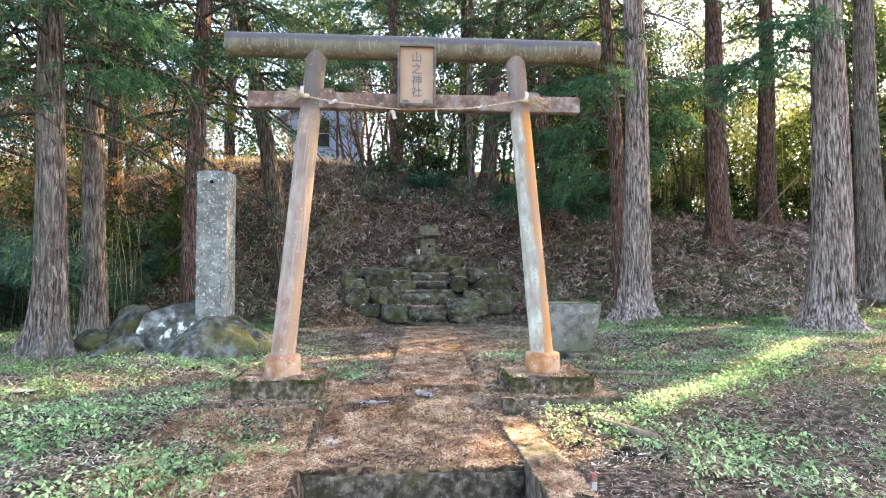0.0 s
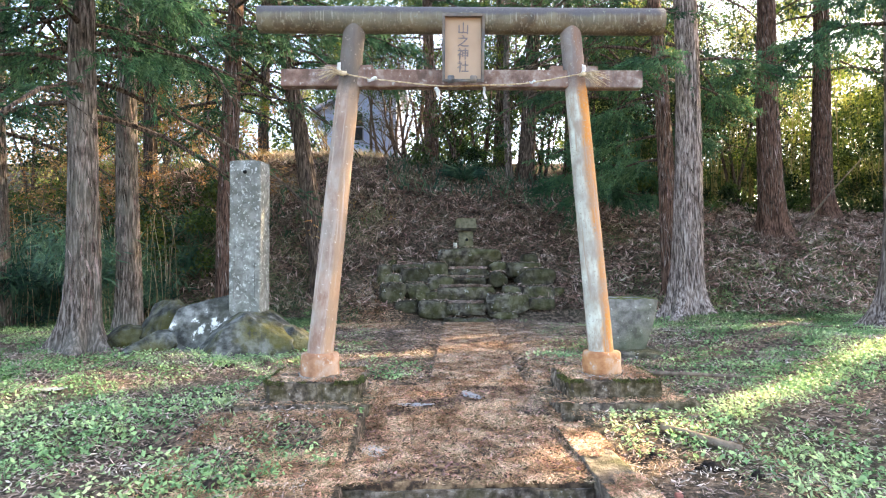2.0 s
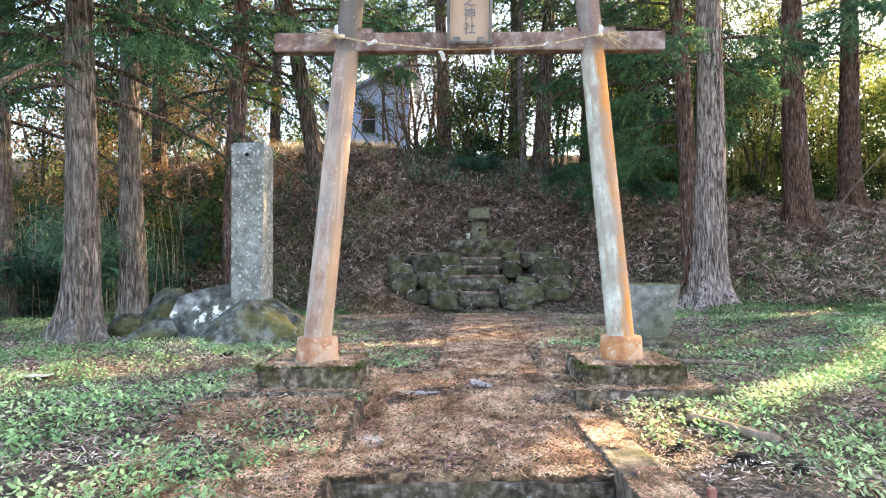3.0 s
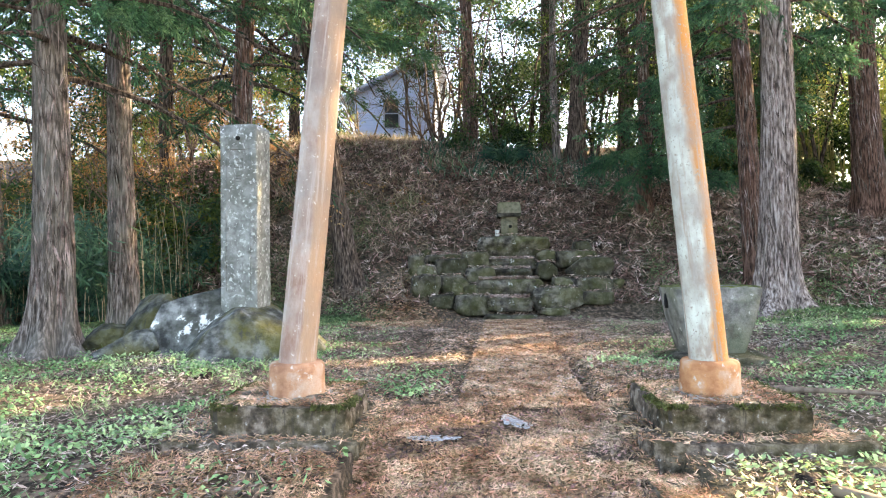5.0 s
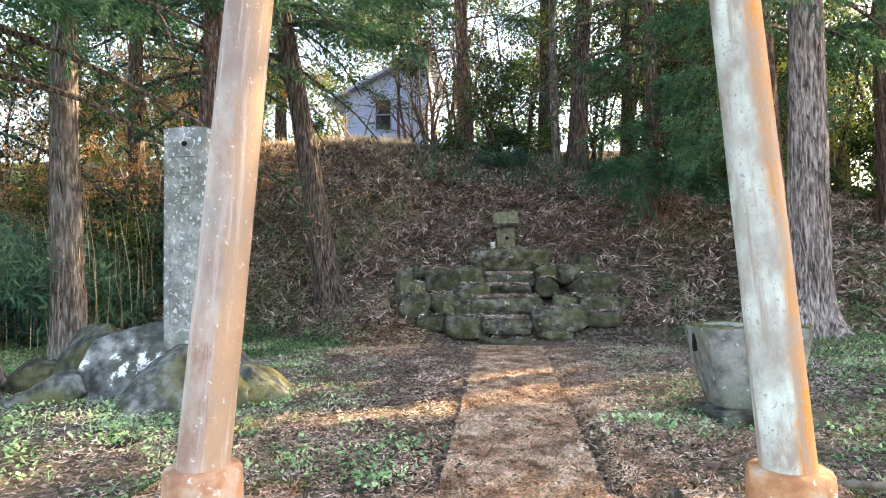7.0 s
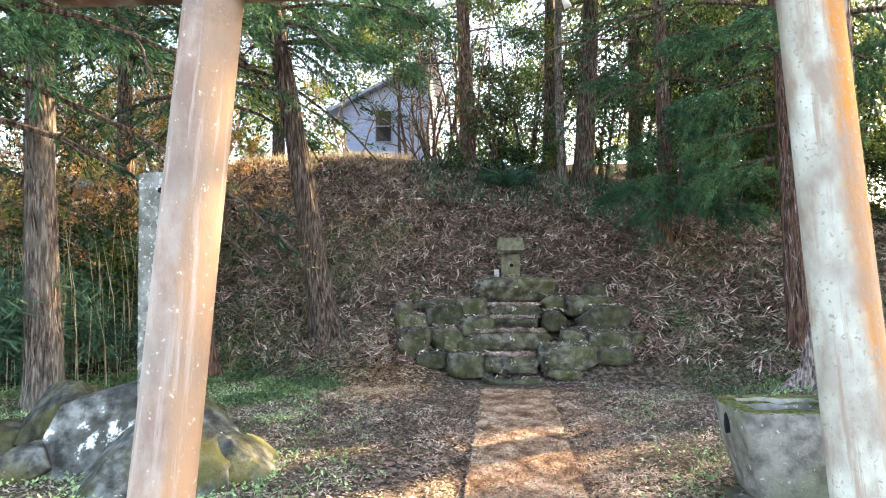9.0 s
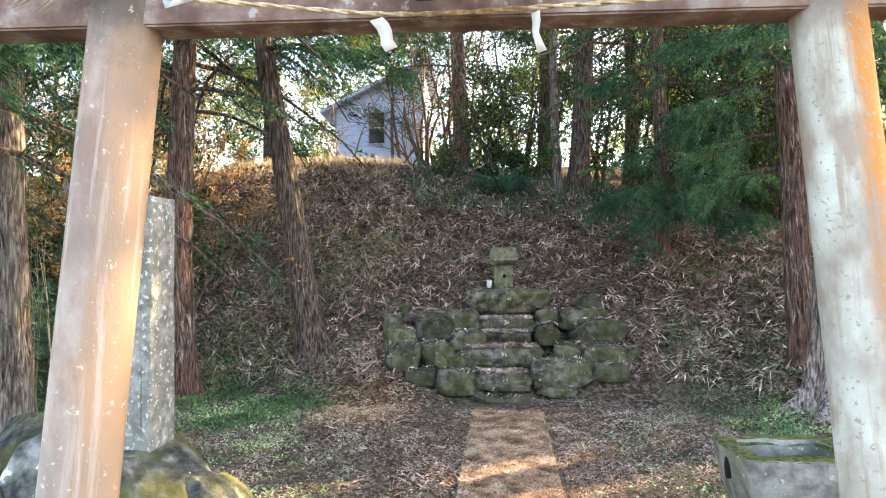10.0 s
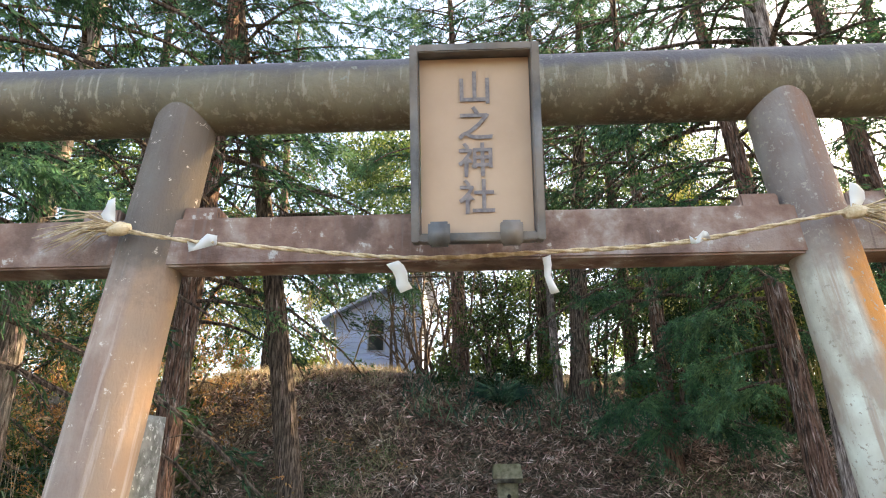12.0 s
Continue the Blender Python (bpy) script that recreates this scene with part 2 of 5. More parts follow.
    rust_sleeve=mat("rusty_sleeve", [(0.30, 0.14, 0.08), (0.44, 0.235, 0.14), (0.48, 0.34, 0.26)], 6, bump=0.35, bscale=40, spots=((0.54, 0.46, 0.40), 16, 0.60), rough=0.8),
    rust_sleeve_r=mat("orange_rust_sleeve", [(0.36, 0.15, 0.07), (0.50, 0.25, 0.12), (0.52, 0.35, 0.25)], 6, bump=0.35, bscale=40, spots=((0.54, 0.46, 0.40), 16, 0.61), rough=0.8),
    lintel=mat("lintel_pipe_paint", [(0.06, 0.043, 0.03), (0.12, 0.083, 0.05), (0.18, 0.15, 0.10)], 5, (1.2, 1.2, 1), bump=0.25, bscale=40, big=((0.15, 0.15, 0.115), 1.1, 0.6), streak=((0.27, 0.25, 0.20), 44, 0.535), top=((0.075, 0.069, 0.08), 3.045, 0.035, 0.88), spots=((0.20, 0.205, 0.165), 26, 0.62), rough=0.6, spec=0.4),
    beam=mat("beam_paint", [(0.11, 0.072, 0.06), (0.22, 0.15, 0.13), (0.35, 0.305, 0.28)], 9, bump=0.25, bscale=40, spots=((0.40, 0.37, 0.345), 18, 0.60), big=((0.23, 0.12, 0.085), 2.6, 0.45), streak=((0.17, 0.13, 0.12), 26, 0.57), rough=0.75),
    frame=mat("plaque_frame_metal", [(0.09, 0.09, 0.095), (0.19, 0.195, 0.21)], 9, bump=0.1, big=((0.20, 0.14, 0.09), 4, 0.5), rough=0.55, metal=0.2),
    panel=mat("plaque_tan_board", [(0.44, 0.315, 0.235), (0.50, 0.365, 0.275)], 3, bump=0.04, rough=0.7),
    ink=mat("ink", [(0.14, 0.125, 0.14), (0.26, 0.23, 0.235)], 60, bump=0, rough=0.6),
    straw=mat("straw_rope", [(0.40, 0.29, 0.17), (0.55, 0.43, 0.28), (0.66, 0.55, 0.40)], 40, bump=0.4, bscale=120, rough=0.85),
    paper=mat("white_paper", [(0.74, 0.74, 0.74), (0.80, 0.80, 0.80)], 5, bump=0, rough=0.8, translucent=0.3),
    # blue of the skylight in the shade is put into cladding and roof colours
    wall_house=mat("sky_tinted_pale_cladding", [(0.52, 0.63, 0.90), (0.60, 0.70, 0.94)], 3, (1, 1, 3), bump=0.1, rough=0.8),
    roof=mat("sky_tinted_grey_roof_metal", [(0.36, 0.40, 0.52), (0.44, 0.48, 0.60)], 4, bump=0.1, rough=0.5),
    glass=mat("dark_window_glass", [(0.02, 0.025, 0.03), (0.035, 0.04, 0.045)], 2, bump=0, rough=0.08, spec=0.5),
    water=mat("dark_bowl_film", [(0.05, 0.045, 0.04), (0.08, 0.075, 0.07)], 5, bump=0.02, rough=0.05, spec=0.6),
    ice=mat("pale_frost_patch", [(0.20, 0.185, 0.18), (0.36, 0.37, 0.40), (0.52, 0.55, 0.60)], 30, bump=0.2, rough=0.3),
    root_moss=mat("mossy_root_earth", [(0.05, 0.045, 0.02), (0.12, 0.115, 0.045), (0.22, 0.20, 0.10)], 9, bump=1.0, bscale=30, big=((0.11, 0.075, 0.05), 2.0, 0.6), rough=1.0),
    mortar=mat("pale_mortar", [(0.16, 0.15, 0.13), (0.30, 0.29, 0.27), (0.42, 0.41, 0.39)], 12, bump=0.6, bscale=60, rough=0.95),
    dark_earth=mat("dark_upturned_earth", [(0.008, 0.006, 0.005), (0.026, 0.019, 0.016), (0.07, 0.05, 0.042)], 14, bump=1.0, bscale=40, rough=1.0),
    # near-black paint for the shade inside holes that are not cut
    hole_shade=mat("near_black_hole_shade", [(0.006, 0.006, 0.006), (0.01, 0.01, 0.01)], 5, bump=0, rough=1.0),
    pedestal=mat("rugged_mossy_concrete", [(0.04, 0.031, 0.024), (0.13, 0.10, 0.08), (0.30, 0.245, 0.20)], 15, bump=1.0, bscale=26, big=((0.085, 0.075, 0.022), 3.0, 0.45), streak=((0.06, 0.05, 0.042), 30, 0.56), spots=((0.40, 0.38, 0.35), 30, 0.63), rough=1.0),
    stake=mat("red_painted_stake", [(0.36, 0.14, 0.115), (0.46, 0.22, 0.18)], 10, bump=0.1, rough=0.6),
    white=mat("weathered_white", [(0.55, 0.54, 0.50), (0.70, 0.69, 0.66)], 12, bump=0.1, rough=0.6),
)


# ---- mesh helpers ----
def part(name, bm, material, parent=None, label="", smooth=True):
    """Links a bmesh as one mesh object, under a thing or a part."""
    me = bpy.data.meshes.new(name)
    if smooth:
        for f in bm.faces:
            f.smooth = True
    bm.to_mesh(me)
    bm.free()
    me.materials.append(M[material])
    ob = new(name, me)
    if parent:
        ob.parent = parent
    if label:
        ob["label"] = label
    return ob


def thing(name, label, category, at=(0, 0, 0), group="", kind=""):
    e = new(name)
    e.location = at
    return tagged(e, label, category, group, kind)


def sheet_mesh(name, verts, quads, material, smooth=False):
    """A mesh straight from arrays of corners and four-sided faces."""
    me = bpy.data.meshes.new(name)
    verts, quads = np.asarray(verts, np.float32), np.asarray(quads, np.int32)
    me.vertices.add(len(verts))
    me.vertices.foreach_set("co", verts.ravel())
    me.loops.add(quads.size)
    me.loops.foreach_set("vertex_index", quads.ravel())
    me.polygons.add(len(quads))
    me.polygons.foreach_set("loop_start", np.arange(0, quads.size, 4, dtype=np.int32))
    me.polygons.foreach_set("use_smooth", np.full(len(quads), smooth))
    me.update(calc_edges=True)
    me.materials.append(M[material])
    return me


def tube(bm, pts, radii, seg=12, ridge=0.0, seed=0, caps=True):
    """A tapered, bent tube with an uneven skin."""
    rings = []
    up = Vector((0, 0, 1))
    for i, p in enumerate(pts):
        p = Vector(p)
        d = (Vector(pts[min(i + 1, len(pts) - 1)]) - Vector(pts[max(i - 1, 0)])).normalized()
        a = d.cross(Vector((0, 1, 0)) if abs(d.y) < 0.9 else Vector((1, 0, 0))).normalized()
        b = d.cross(a)
        ring = []
        for k in range(seg):
            w = 2 * math.pi * k / seg
            r = radii[i]
            if ridge:
                r *= 1 + ridge * noise.noise(Vector((math.cos(w) * 3.5 + seed, math.sin(w) * 3.5, i * 0.13 + seed))) + 0.5 * ridge * noise.noise(Vector((math.cos(w) * 9, math.sin(w) * 9 + seed, i * 0.3)))
            ring.append(bm.verts.new(p + (a * math.cos(w) + b * math.sin(w)) * r))
        rings.append(ring)
    for r0, r1 in zip(rings, rings[1:]):
        for k in range(seg):
            bm.faces.new((r0[k], r0[(k + 1) % seg], r1[(k + 1) % seg], r1[k]))
    if caps:
        bm.faces.new(rings[0][::-1])
        bm.faces.new(rings[-1])


def box(bm, x0, x1, y0, y1, z0, z1, bevel=0.01, cuts=0, rough=0.0, seed=0):
    """A box with rounded edges; cuts and rough give it a worn, uneven skin."""
    r = bmesh.ops.create_cube(bm, size=1)
    vs = r["verts"]
    for v in vs:
        v.co = Vector(((x0 + x1) / 2 + v.co.x * (x1 - x0), (y0 + y1) / 2 + v.co.y * (y1 - y0), (z0 + z1) / 2 + v.co.z * (z1 - z0)))
    es = list({e for v in vs for e in v.link_edges})
    if cuts:
        bmesh.ops.subdivide_edges(bm, edges=es, cuts=cuts, use_grid_fill=True)
        for v in bm.verts:
            v.co += noise.noise_vector(v.co * 4 + Vector((seed, 0, 0))) * rough + noise.noise_vector(v.co * 13 + Vector((seed, 3, 0))) * rough * 0.4
    elif bevel:
        bmesh.ops.bevel(bm, geom=es, offset=bevel, segments=2, affect="EDGES")


def rock(bm, at, size, seed, squareness=0.55, rough=0.16, div=4, turn=0.0, facets=9, crease=0.0, cut=(0.60, 0.86), flats=()):
    """A rounded, blocky stone about the point at."""
    r = bmesh.ops.create_icosphere(bm, subdivisions=div, radius=1)
    m = Matrix.Rotation(turn, 3, "Z")
    pr = random.Random(seed * 31)
    planes = [(Vector((pr.gauss(0, 1), pr.gauss(0, 1), pr.gauss(0, 0.8))).normalized(), pr.uniform(*cut)) for _ in range(facets)] + [(Vector(d).normalized(), o) for d, o in flats]
    for v in r["verts"]:
        d = v.co.normalized()
        k = max(abs(d.x), abs(d.y), abs(d.z))
        q = d * (1 + squareness * (1 / k - 1)) * 0.8
        q *= 1 + 0.022 * noise.noise(d * 24 + Vector((seed, 1, 0))) + rough * noise.noise(d * 1.6 + Vector((seed * 3.1, 0, 0))) + rough * 0.55 * noise.noise(d * 4.2 + Vector((0, seed * 2.3, 0))) + rough * 0.25 * noise.noise(d * 11 + Vector((0, 0, seed)))
        if crease:
            q *= 1 - crease * abs(noise.noise(d * 2.6 + Vector((seed, seed, 0)))) - 0.4 * crease * abs(noise.noise(d * 7 + Vector((0, seed, 2))))
        for n_, o in planes:
            t = q.dot(n_) - o
            if t > 0:
                q -= n_ * t * 0.88
        v.co = Vector(at) + m @ Vector((q.x * size[0] / 2, q.y * size[1] / 2, q.z * size[2] / 2)) * 1.1


def smooth01(t):
    t = np.clip(t, 0, 1)
    return t * t * (3 - 2 * t)


def ground_z(x, y):
    """Height of the ground: level court, a mound behind, a rise to the right, a drop before the steps."""
    x, y = np.asarray(x, float), np.asarray(y, float)
    foot = np.interp(x, [-14, -7, -4, -1.5, 0.6, 2.5, 5, 9, 16], [7.6, 8.0, 7.7, 6.9, 7.2, 7.0, 5.8, 4.8, 4.0])
    crest = np.interp(x, [-14, -9, -6, -3, 0, 2.4, 5.4, 9.6, 16], [3.4, 3.7, 4.5, 4.6, 4.3, 3.95, 3.4, 2.95, 2.9])
    t = np.clip((y - foot) / (13.5 - foot), 0, 1)
    t = 0.75 * t + 0.25 * smooth01(t)
    z = 0.1 + t * (crest - 0.1)
    z = z + np.clip((y - 13.5) / 6.5, 0, 1) * (5.5 - crest) * np.where(x < 6, 1, np.clip((14 - x) / 8, 0.2, 1))
    z = z - 0.22 * np.exp(-(((x - 0.6) / 1.35) ** 4)) * smooth01((y - 6.9) / 0.9) * (1 - smooth01((y - 9.1) / 0.8))
    z = z - 0.12 * smooth01((-0.5 - y) / 0.9) - 0.2 * smooth01((-1.8 - y) / 1.8)
    z = z + 0.20 * smooth01((x - 2.6) / 2.4) * smooth01((y + 3) / 3) * (1 - t)
    z = z + 0.05 * np.sin(x * 1.3 + 0.4) * np.sin(y * 1.1) * 0.6 + 0.03 * np.sin(x * 3.1 + y * 2.3) * 0.5
    bumps = 0.10 * np.sin(x * 1.7 + y * 0.6) * np.sin(y * 1.9 - x * 0.4) * t * np.clip((14 - y) / 2, 0, 1)
    z = np.where((x > -0.76) & (x < 0.8) & (y > -2.55) & (y < 0.68), np.where(y < -0.5, -0.42, -0.12), z)
    near_path = smooth01((0.62 - np.abs(x - 0.33 - 0.052 * (y - 3.5))) / 0.16) * (y > 0.6) * (y < 6.35)
    z = z + near_path * np.minimum(0, 0.055 + 0.0105 * (y - 3.5) - z)
    return z + bumps


def gz(x, y):
    return float(ground_z(x, y))


def axis(lo, hi, step, far):
    mid = np.arange(lo, hi + step / 2, step)
    out = []
    d, s = 0.0, step
    while d < far:
        s *= 1.25
        d += s
        out.append(d)
    out = np.array(out)
    return np.concatenate([(lo - out)[::-1], mid, hi + out])


# ---- ground ----
gx, gy = axis(-11, 13, 0.11, 500), axis(-7, 17, 0.11, 500)
X, Y = np.meshgrid(gx, gy)
Z = ground_z(X, Y)
near = (np.abs(X) < 14) & (Y > -8) & (Y < 20)
Z = Z + np.where(near & ((np.abs(X) > 0.9) | (Y > 0.7) | (Y < -2.6)), rng.normal(0, 0.008, X.shape), 0)
idx = np.arange(X.size).reshape(X.shape)
quads = np.stack([idx[:-1, :-1], idx[:-1, 1:], idx[1:, 1:], idx[1:, :-1]], -1).reshape(-1, 4)
ground = new("ground", sheet_mesh("ground", np.stack([X, Y, Z], -1).reshape(-1, 3), quads, "soil", True))
tagged(ground, "brown forest floor with moss, soil and a steep leaf-covered mound", "ground", kind="structure")


# ---- approach: landing, step, kerbs, path ----
def slab_object(name, label, cat, material, x0, x1, y0, y1, z0, z1, seed, rough=0.012, cuts=10, kind="structure"):
    bm = bmesh.new()
    box(bm, x0, x1, y0, y1, z0, z1, cuts=cuts, rough=rough, seed=seed)
    ob = part(name, bm, material)
    return tagged(ob, label, cat, kind=kind)


slab_object("landing", "concrete landing strewn with orange cedar needles", "landing", "needle_bed", -0.84, 0.66, -1.70, -0.50, -0.35, -0.01, 1)
slab_object("landing_upper", "concrete threshold under the gate strewn with needles", "landing", "needle_bed", -0.82, 0.76, -0.51, 0.75, -0.3, 0.06, 2)
slab_object("step", "worn concrete step below the landing", "step", "pedestal", -0.86, 0.66, -2.6, -1.695, -0.6, -0.2, 3)
# thin darker box set just before the landing's front face
slab_object("riser", "dark riser of the landing", "step", "pedestal", -0.845, 0.662, -1.74, -1.692, -0.4, -0.045, 6)
slab_object("kerb", "mossy concrete kerb beside the steps", "kerb", "concrete", 0.665, 0.90, -2.8, -0.60, -0.5, 0.03, 4)
slab_object("kerb", "short broken concrete kerb beside the lowest step", "kerb", "concrete", -0.98, -0.865, -2.9, -1.66, -0.5, -0.03, 5)
bm = bmesh.new()
box(bm, -0.44, 0.44, -2.8, 2.8, -0.09, 0.0, cuts=14, rough=0.012, seed=9)
path = part("path", bm, "needle_bed")
path.matrix_world = pose(0.33, 3.5, 0.103, 0.6, 0, -3.0)
tagged(path, "straight concrete path buried in orange cedar needles", "path", kind="structure")


# ---- gate ----
gate = thing("torii_gate", "rusting painted steel pipe torii gate with a straight lintel", "torii gate", (0, 0, 0.3))
TOP_Z = 3.30
for sgn, m, sm, FOOT_X, TOP_X, R0, R1 in ((-1, "rust_left", "rust_sleeve", 1.209, 0.90, 0.109, 0.093), (1, "rust_right", "rust_sleeve_r", 1.204, 0.943, 0.106, 0.089)):
    bm = bmesh.new()
    zs = np.linspace(0.02, TOP_Z - 0.3, 24)
    seg = 40
    tube(bm, [(0, 0, z) for z in zs] + [(0, 0, TOP_Z - 0.3 + h) for h in (0.04, 0.07, 0.09, 0.098)],
         [R0 + (R1 - R0) * z / 3 for z in zs] + [R1 - 0.006, R1 - 0.022, R1 - 0.05, 0.012], seg)
    p = part("pillar", bm, m, gate, "pinkish faded paint pillar, rust-brown on one side" if sgn < 0 else "chalky pale pillar with one side rusted bright orange")
    lean = math.degrees(math.atan2(FOOT_X - TOP_X, 3.0))
    p.matrix_local = pose(sgn * FOOT_X, 0, 0, 0, -sgn * lean, 0)
    bm = bmesh.new()
    tube(bm, [(0, 0, z) for z in (-0.01, 0.02, 0.08, 0.14, 0.178, 0.192, 0.198)], [0.163, 0.163, 0.160, 0.160, 0.157, 0.148, 0.10], seg, ridge=0.025, seed=sgn)
    sl = part("sleeve", bm, sm, gate, "rusty steel sleeve round the pillar foot")
    sl.location = (sgn * 1.192, 0, 0)
bm = bmesh.new()
xs = np.linspace(-1.715, 1.745, 50)
tube(bm, [(x, 0.0, 3.022) for x in xs], [0.112] * 50, 36)
part("lintel", bm, "lintel", gate, "weathered dark steel pipe lintel streaked with rust")
bm = bmesh.new()
box(bm, -1.52, 1.555, -0.055, 0.055, 2.437, 2.584, bevel=0.006)
part("tie_beam", bm, "beam", gate, "flat steel tie beam, flaking reddish paint", smooth=False)
for x in (-1.10, -0.80, 0.82, 1.12):
    bm = bmesh.new()
    box(bm, x - 0.055, x + 0.055, -0.045, 0.045, 2.578, 2.624, bevel=0.006)
    part("wedge", bm, "beam", gate, smooth=False)

plaque = part("plaque", bmesh.new(), "frame", gate, "tan shrine name board in a dark metal frame")
# the board's own axes: x across, y up the board, z towards the viewer
plaque.matrix_local = pose(0.010, -0.232, 2.700, 90 + 13, 0, 0)
bm = bmesh.new()
W, Hh = 0.172, 0.266
for a, b, c, d in ((-W, -W + 0.022, -Hh, Hh), (W - 0.022, W, -Hh, Hh), (-W + 0.022, W - 0.022, Hh - 0.022, Hh), (-W + 0.022, W - 0.022, -Hh, -Hh + 0.022)):
    box(bm, a, b, c, d, -0.02, 0.045, bevel=0.003)
part("plaque_frame", bm, "frame", plaque, smooth=False)
bm = bmesh.new()
box(bm, -W + 0.024, W - 0.024, -Hh + 0.024, Hh - 0.024, -0.015, 0.0, bevel=0.001)
part("plaque_board", bm, "panel", plaque, "flat tan board", smooth=False)
for x in (-0.10, 0.085):
    bm = bmesh.new()
    box(bm, x - 0.028, x + 0.028, -Hh - 0.012, -Hh + 0.05, 0.02, 0.062, bevel=0.006)
    part("bracket", bm, "frame", plaque)
for i, ch in enumerate("山之神社"):
    cu = bpy.data.curves.new("letters", "FONT")
    cu.body, cu.size, cu.align_x, cu.align_y, cu.extrude, cu.offset = ch, 0.098, "CENTER", "CENTER", 0.0008, 0.0014
    tmp = bpy.data.objects.new("letters", cu)
    scene.collection.objects.link(tmp)
    me = bpy.data.meshes.new_from_object(tmp.evaluated_get(bpy.context.evaluated_depsgraph_get()))
    bpy.data.objects.remove(tmp)
    me.materials.append(M["ink"])
    ob = new("letter", me)
    ob.parent = plaque
    ob.matrix_local = pose(0.0, 0.150 - i * 0.100, 0.004)


# straw rope with paper streamers
rope = thing("straw_rope", "thin twisted straw rope with white paper streamers on the gate", "rope", (0, -0.13, 2.825))
bm = bmesh.new()
n = 160
for strand in (0, 1):
    pts = []
    for i in range(n):
        u = -1 + 2 * i / (n - 1)
        w = i * 0.55 + strand * math.pi
        pts.append((u * 1.0 + 0.012, 0.0 + 0.003 * math.cos(w), -0.105 + 0.105 * u * u + 0.003 * math.sin(w) + 0.004 * math.sin(u * 9)))
    tube(bm, pts, [0.0042] * n, 6)
part("cord", bm, "straw", rope)
for x, sgn in ((-0.985, -1), (1.02, 1)):
    bm = bmesh.new()
    for k in range(46):
        a = Vector((x, 0.0 + random.uniform(-.01, .01), random.uniform(-0.012, 0.012)))
        e = Vector((x + sgn * random.uniform(0.10, 0.24), random.uniform(-0.05, 0.03), random.uniform(-0.09, 0.05) - (0.04 if sgn > 0 else -0.01)))
        c = (a + e) / 2 + Vector((0, 0, 0.02))
        tube(bm, [a, c, e], [0.0022, 0.002, 0.0008], 4)
    tube(bm, [(x - 0.03, 0, -0.01), (x, 0, 0), (x + 0.03, 0, 0.0)], [0.012, 0.02, 0.012], 10, ridge=0.3)
    part("straw_tassel", bm, "straw", rope, "frayed straw end")
for x, z, a, ww, hh in ((-0.70, -0.045, 80, 0.03, 0.085), (-0.215, -0.12, -25, 0.034, 0.085), (0.185, -0.115, -10, 0.02, 0.10), (0.62, -0.065, 75, 0.02, 0.05), (-1.02, 0.085, -5, 0.03, 0.09), (1.03, 0.075, 5, 0.032, 0.09)):
    bm = bmesh.new()
    vs = []
    for k in range(5):
        v = k / 4
        o = 0.01 * math.sin(v * 7 + x * 5)
        vs.append((bm.verts.new((-ww / 2 + o * .5, o, -v * hh)), bm.verts.new((ww / 2 + o * .5, -o, -v * hh))))
    for p0, p1 in zip(vs, vs[1:]):
        bm.faces.new((p0[0], p0[1], p1[1], p1[0]))
    s = part("paper_streamer", bm, "paper", rope, "folded white paper")
    s.matrix_local = pose(x, -0.012, z, 8, a, 0)
    s.modifiers.new("thickness", "SOLIDIFY").thickness = 0.001


def pedestal(name, x, seed):
    e = thing(name, "squat mossy concrete pedestal under a gate pillar", "pedestal", (x, 0, 0), group="gate pedestals")
    bm = bmesh.new()
    box(bm, -0.37, 0.37, -0.34, 0.33, 0.14, 0.302, cuts=22, rough=0.03, seed=seed)
    for v in bm.verts:
        v.co += noise.noise_vector(v.co * 30) * 0.006
    part("block", bm, "pedestal", e)
    bm = bmesh.new()
    box(bm, -0.60 if x < 0 else -0.47, 0.46 if x < 0 else 0.62, -0.50, 0.52, -0.12, 0.15, cuts=22, rough=0.03, seed=seed + 5)
    for v in bm.verts:
        v.co += noise.noise_vector(v.co * 30) * 0.006
    part("plinth", bm, "pedestal", e, "broad low concrete plinth with needles")
    bm = bmesh.new()
    rock(bm, (0, 0, 0.30), (0.50, 0.50, 0.045), seed, 0.1, 0.35, 4, 0, 0)
    part("mortar_ring", bm, "mortar", e, "pale mortar round the pillar foot")
    return e


pedestal("pedestal", -1.2, 3)
pedestal("pedestal", 1.2, 8)


# ---- stele on boulders ----
stele = thing("stone_stele", "tall grey square stone stele with carved panel, standing on boulders", "stele", (-2.74, 3.30, 0.585))
stele.rotation_euler = (0, 0, radians(-6))
bm = bmesh.new()
box(bm, -0.215, 0.215, -0.17, 0.17, -0.15, 2.06, cuts=12, rough=0.006, seed=4)
for v in bm.verts:
    if v.co.z > 1.9:
        v.co.z += 0.014 * (1 - (v.co.x / 0.215) ** 2)
part("shaft", bm, "stele", stele)
for a, b, c, d in ((-0.155, -0.143, 0.2, 1.80), (0.133, 0.145, 0.2, 1.80), (-0.143, 0.133, 1.788, 1.80)):
    bm = bmesh.new()
    box(bm, a, b, -0.177, -0.160, c, d, bevel=0.003)
    part("carved_border", bm, "stele", stele)
bm = bmesh.new()
tube(bm, [(0.0, -0.188, 1.915), (0.0, -0.160, 1.915)], [0.025, 0.025], 16)
part("hole", bm, "hole_shade", stele, "near-black disc, painted shade of a small hole")
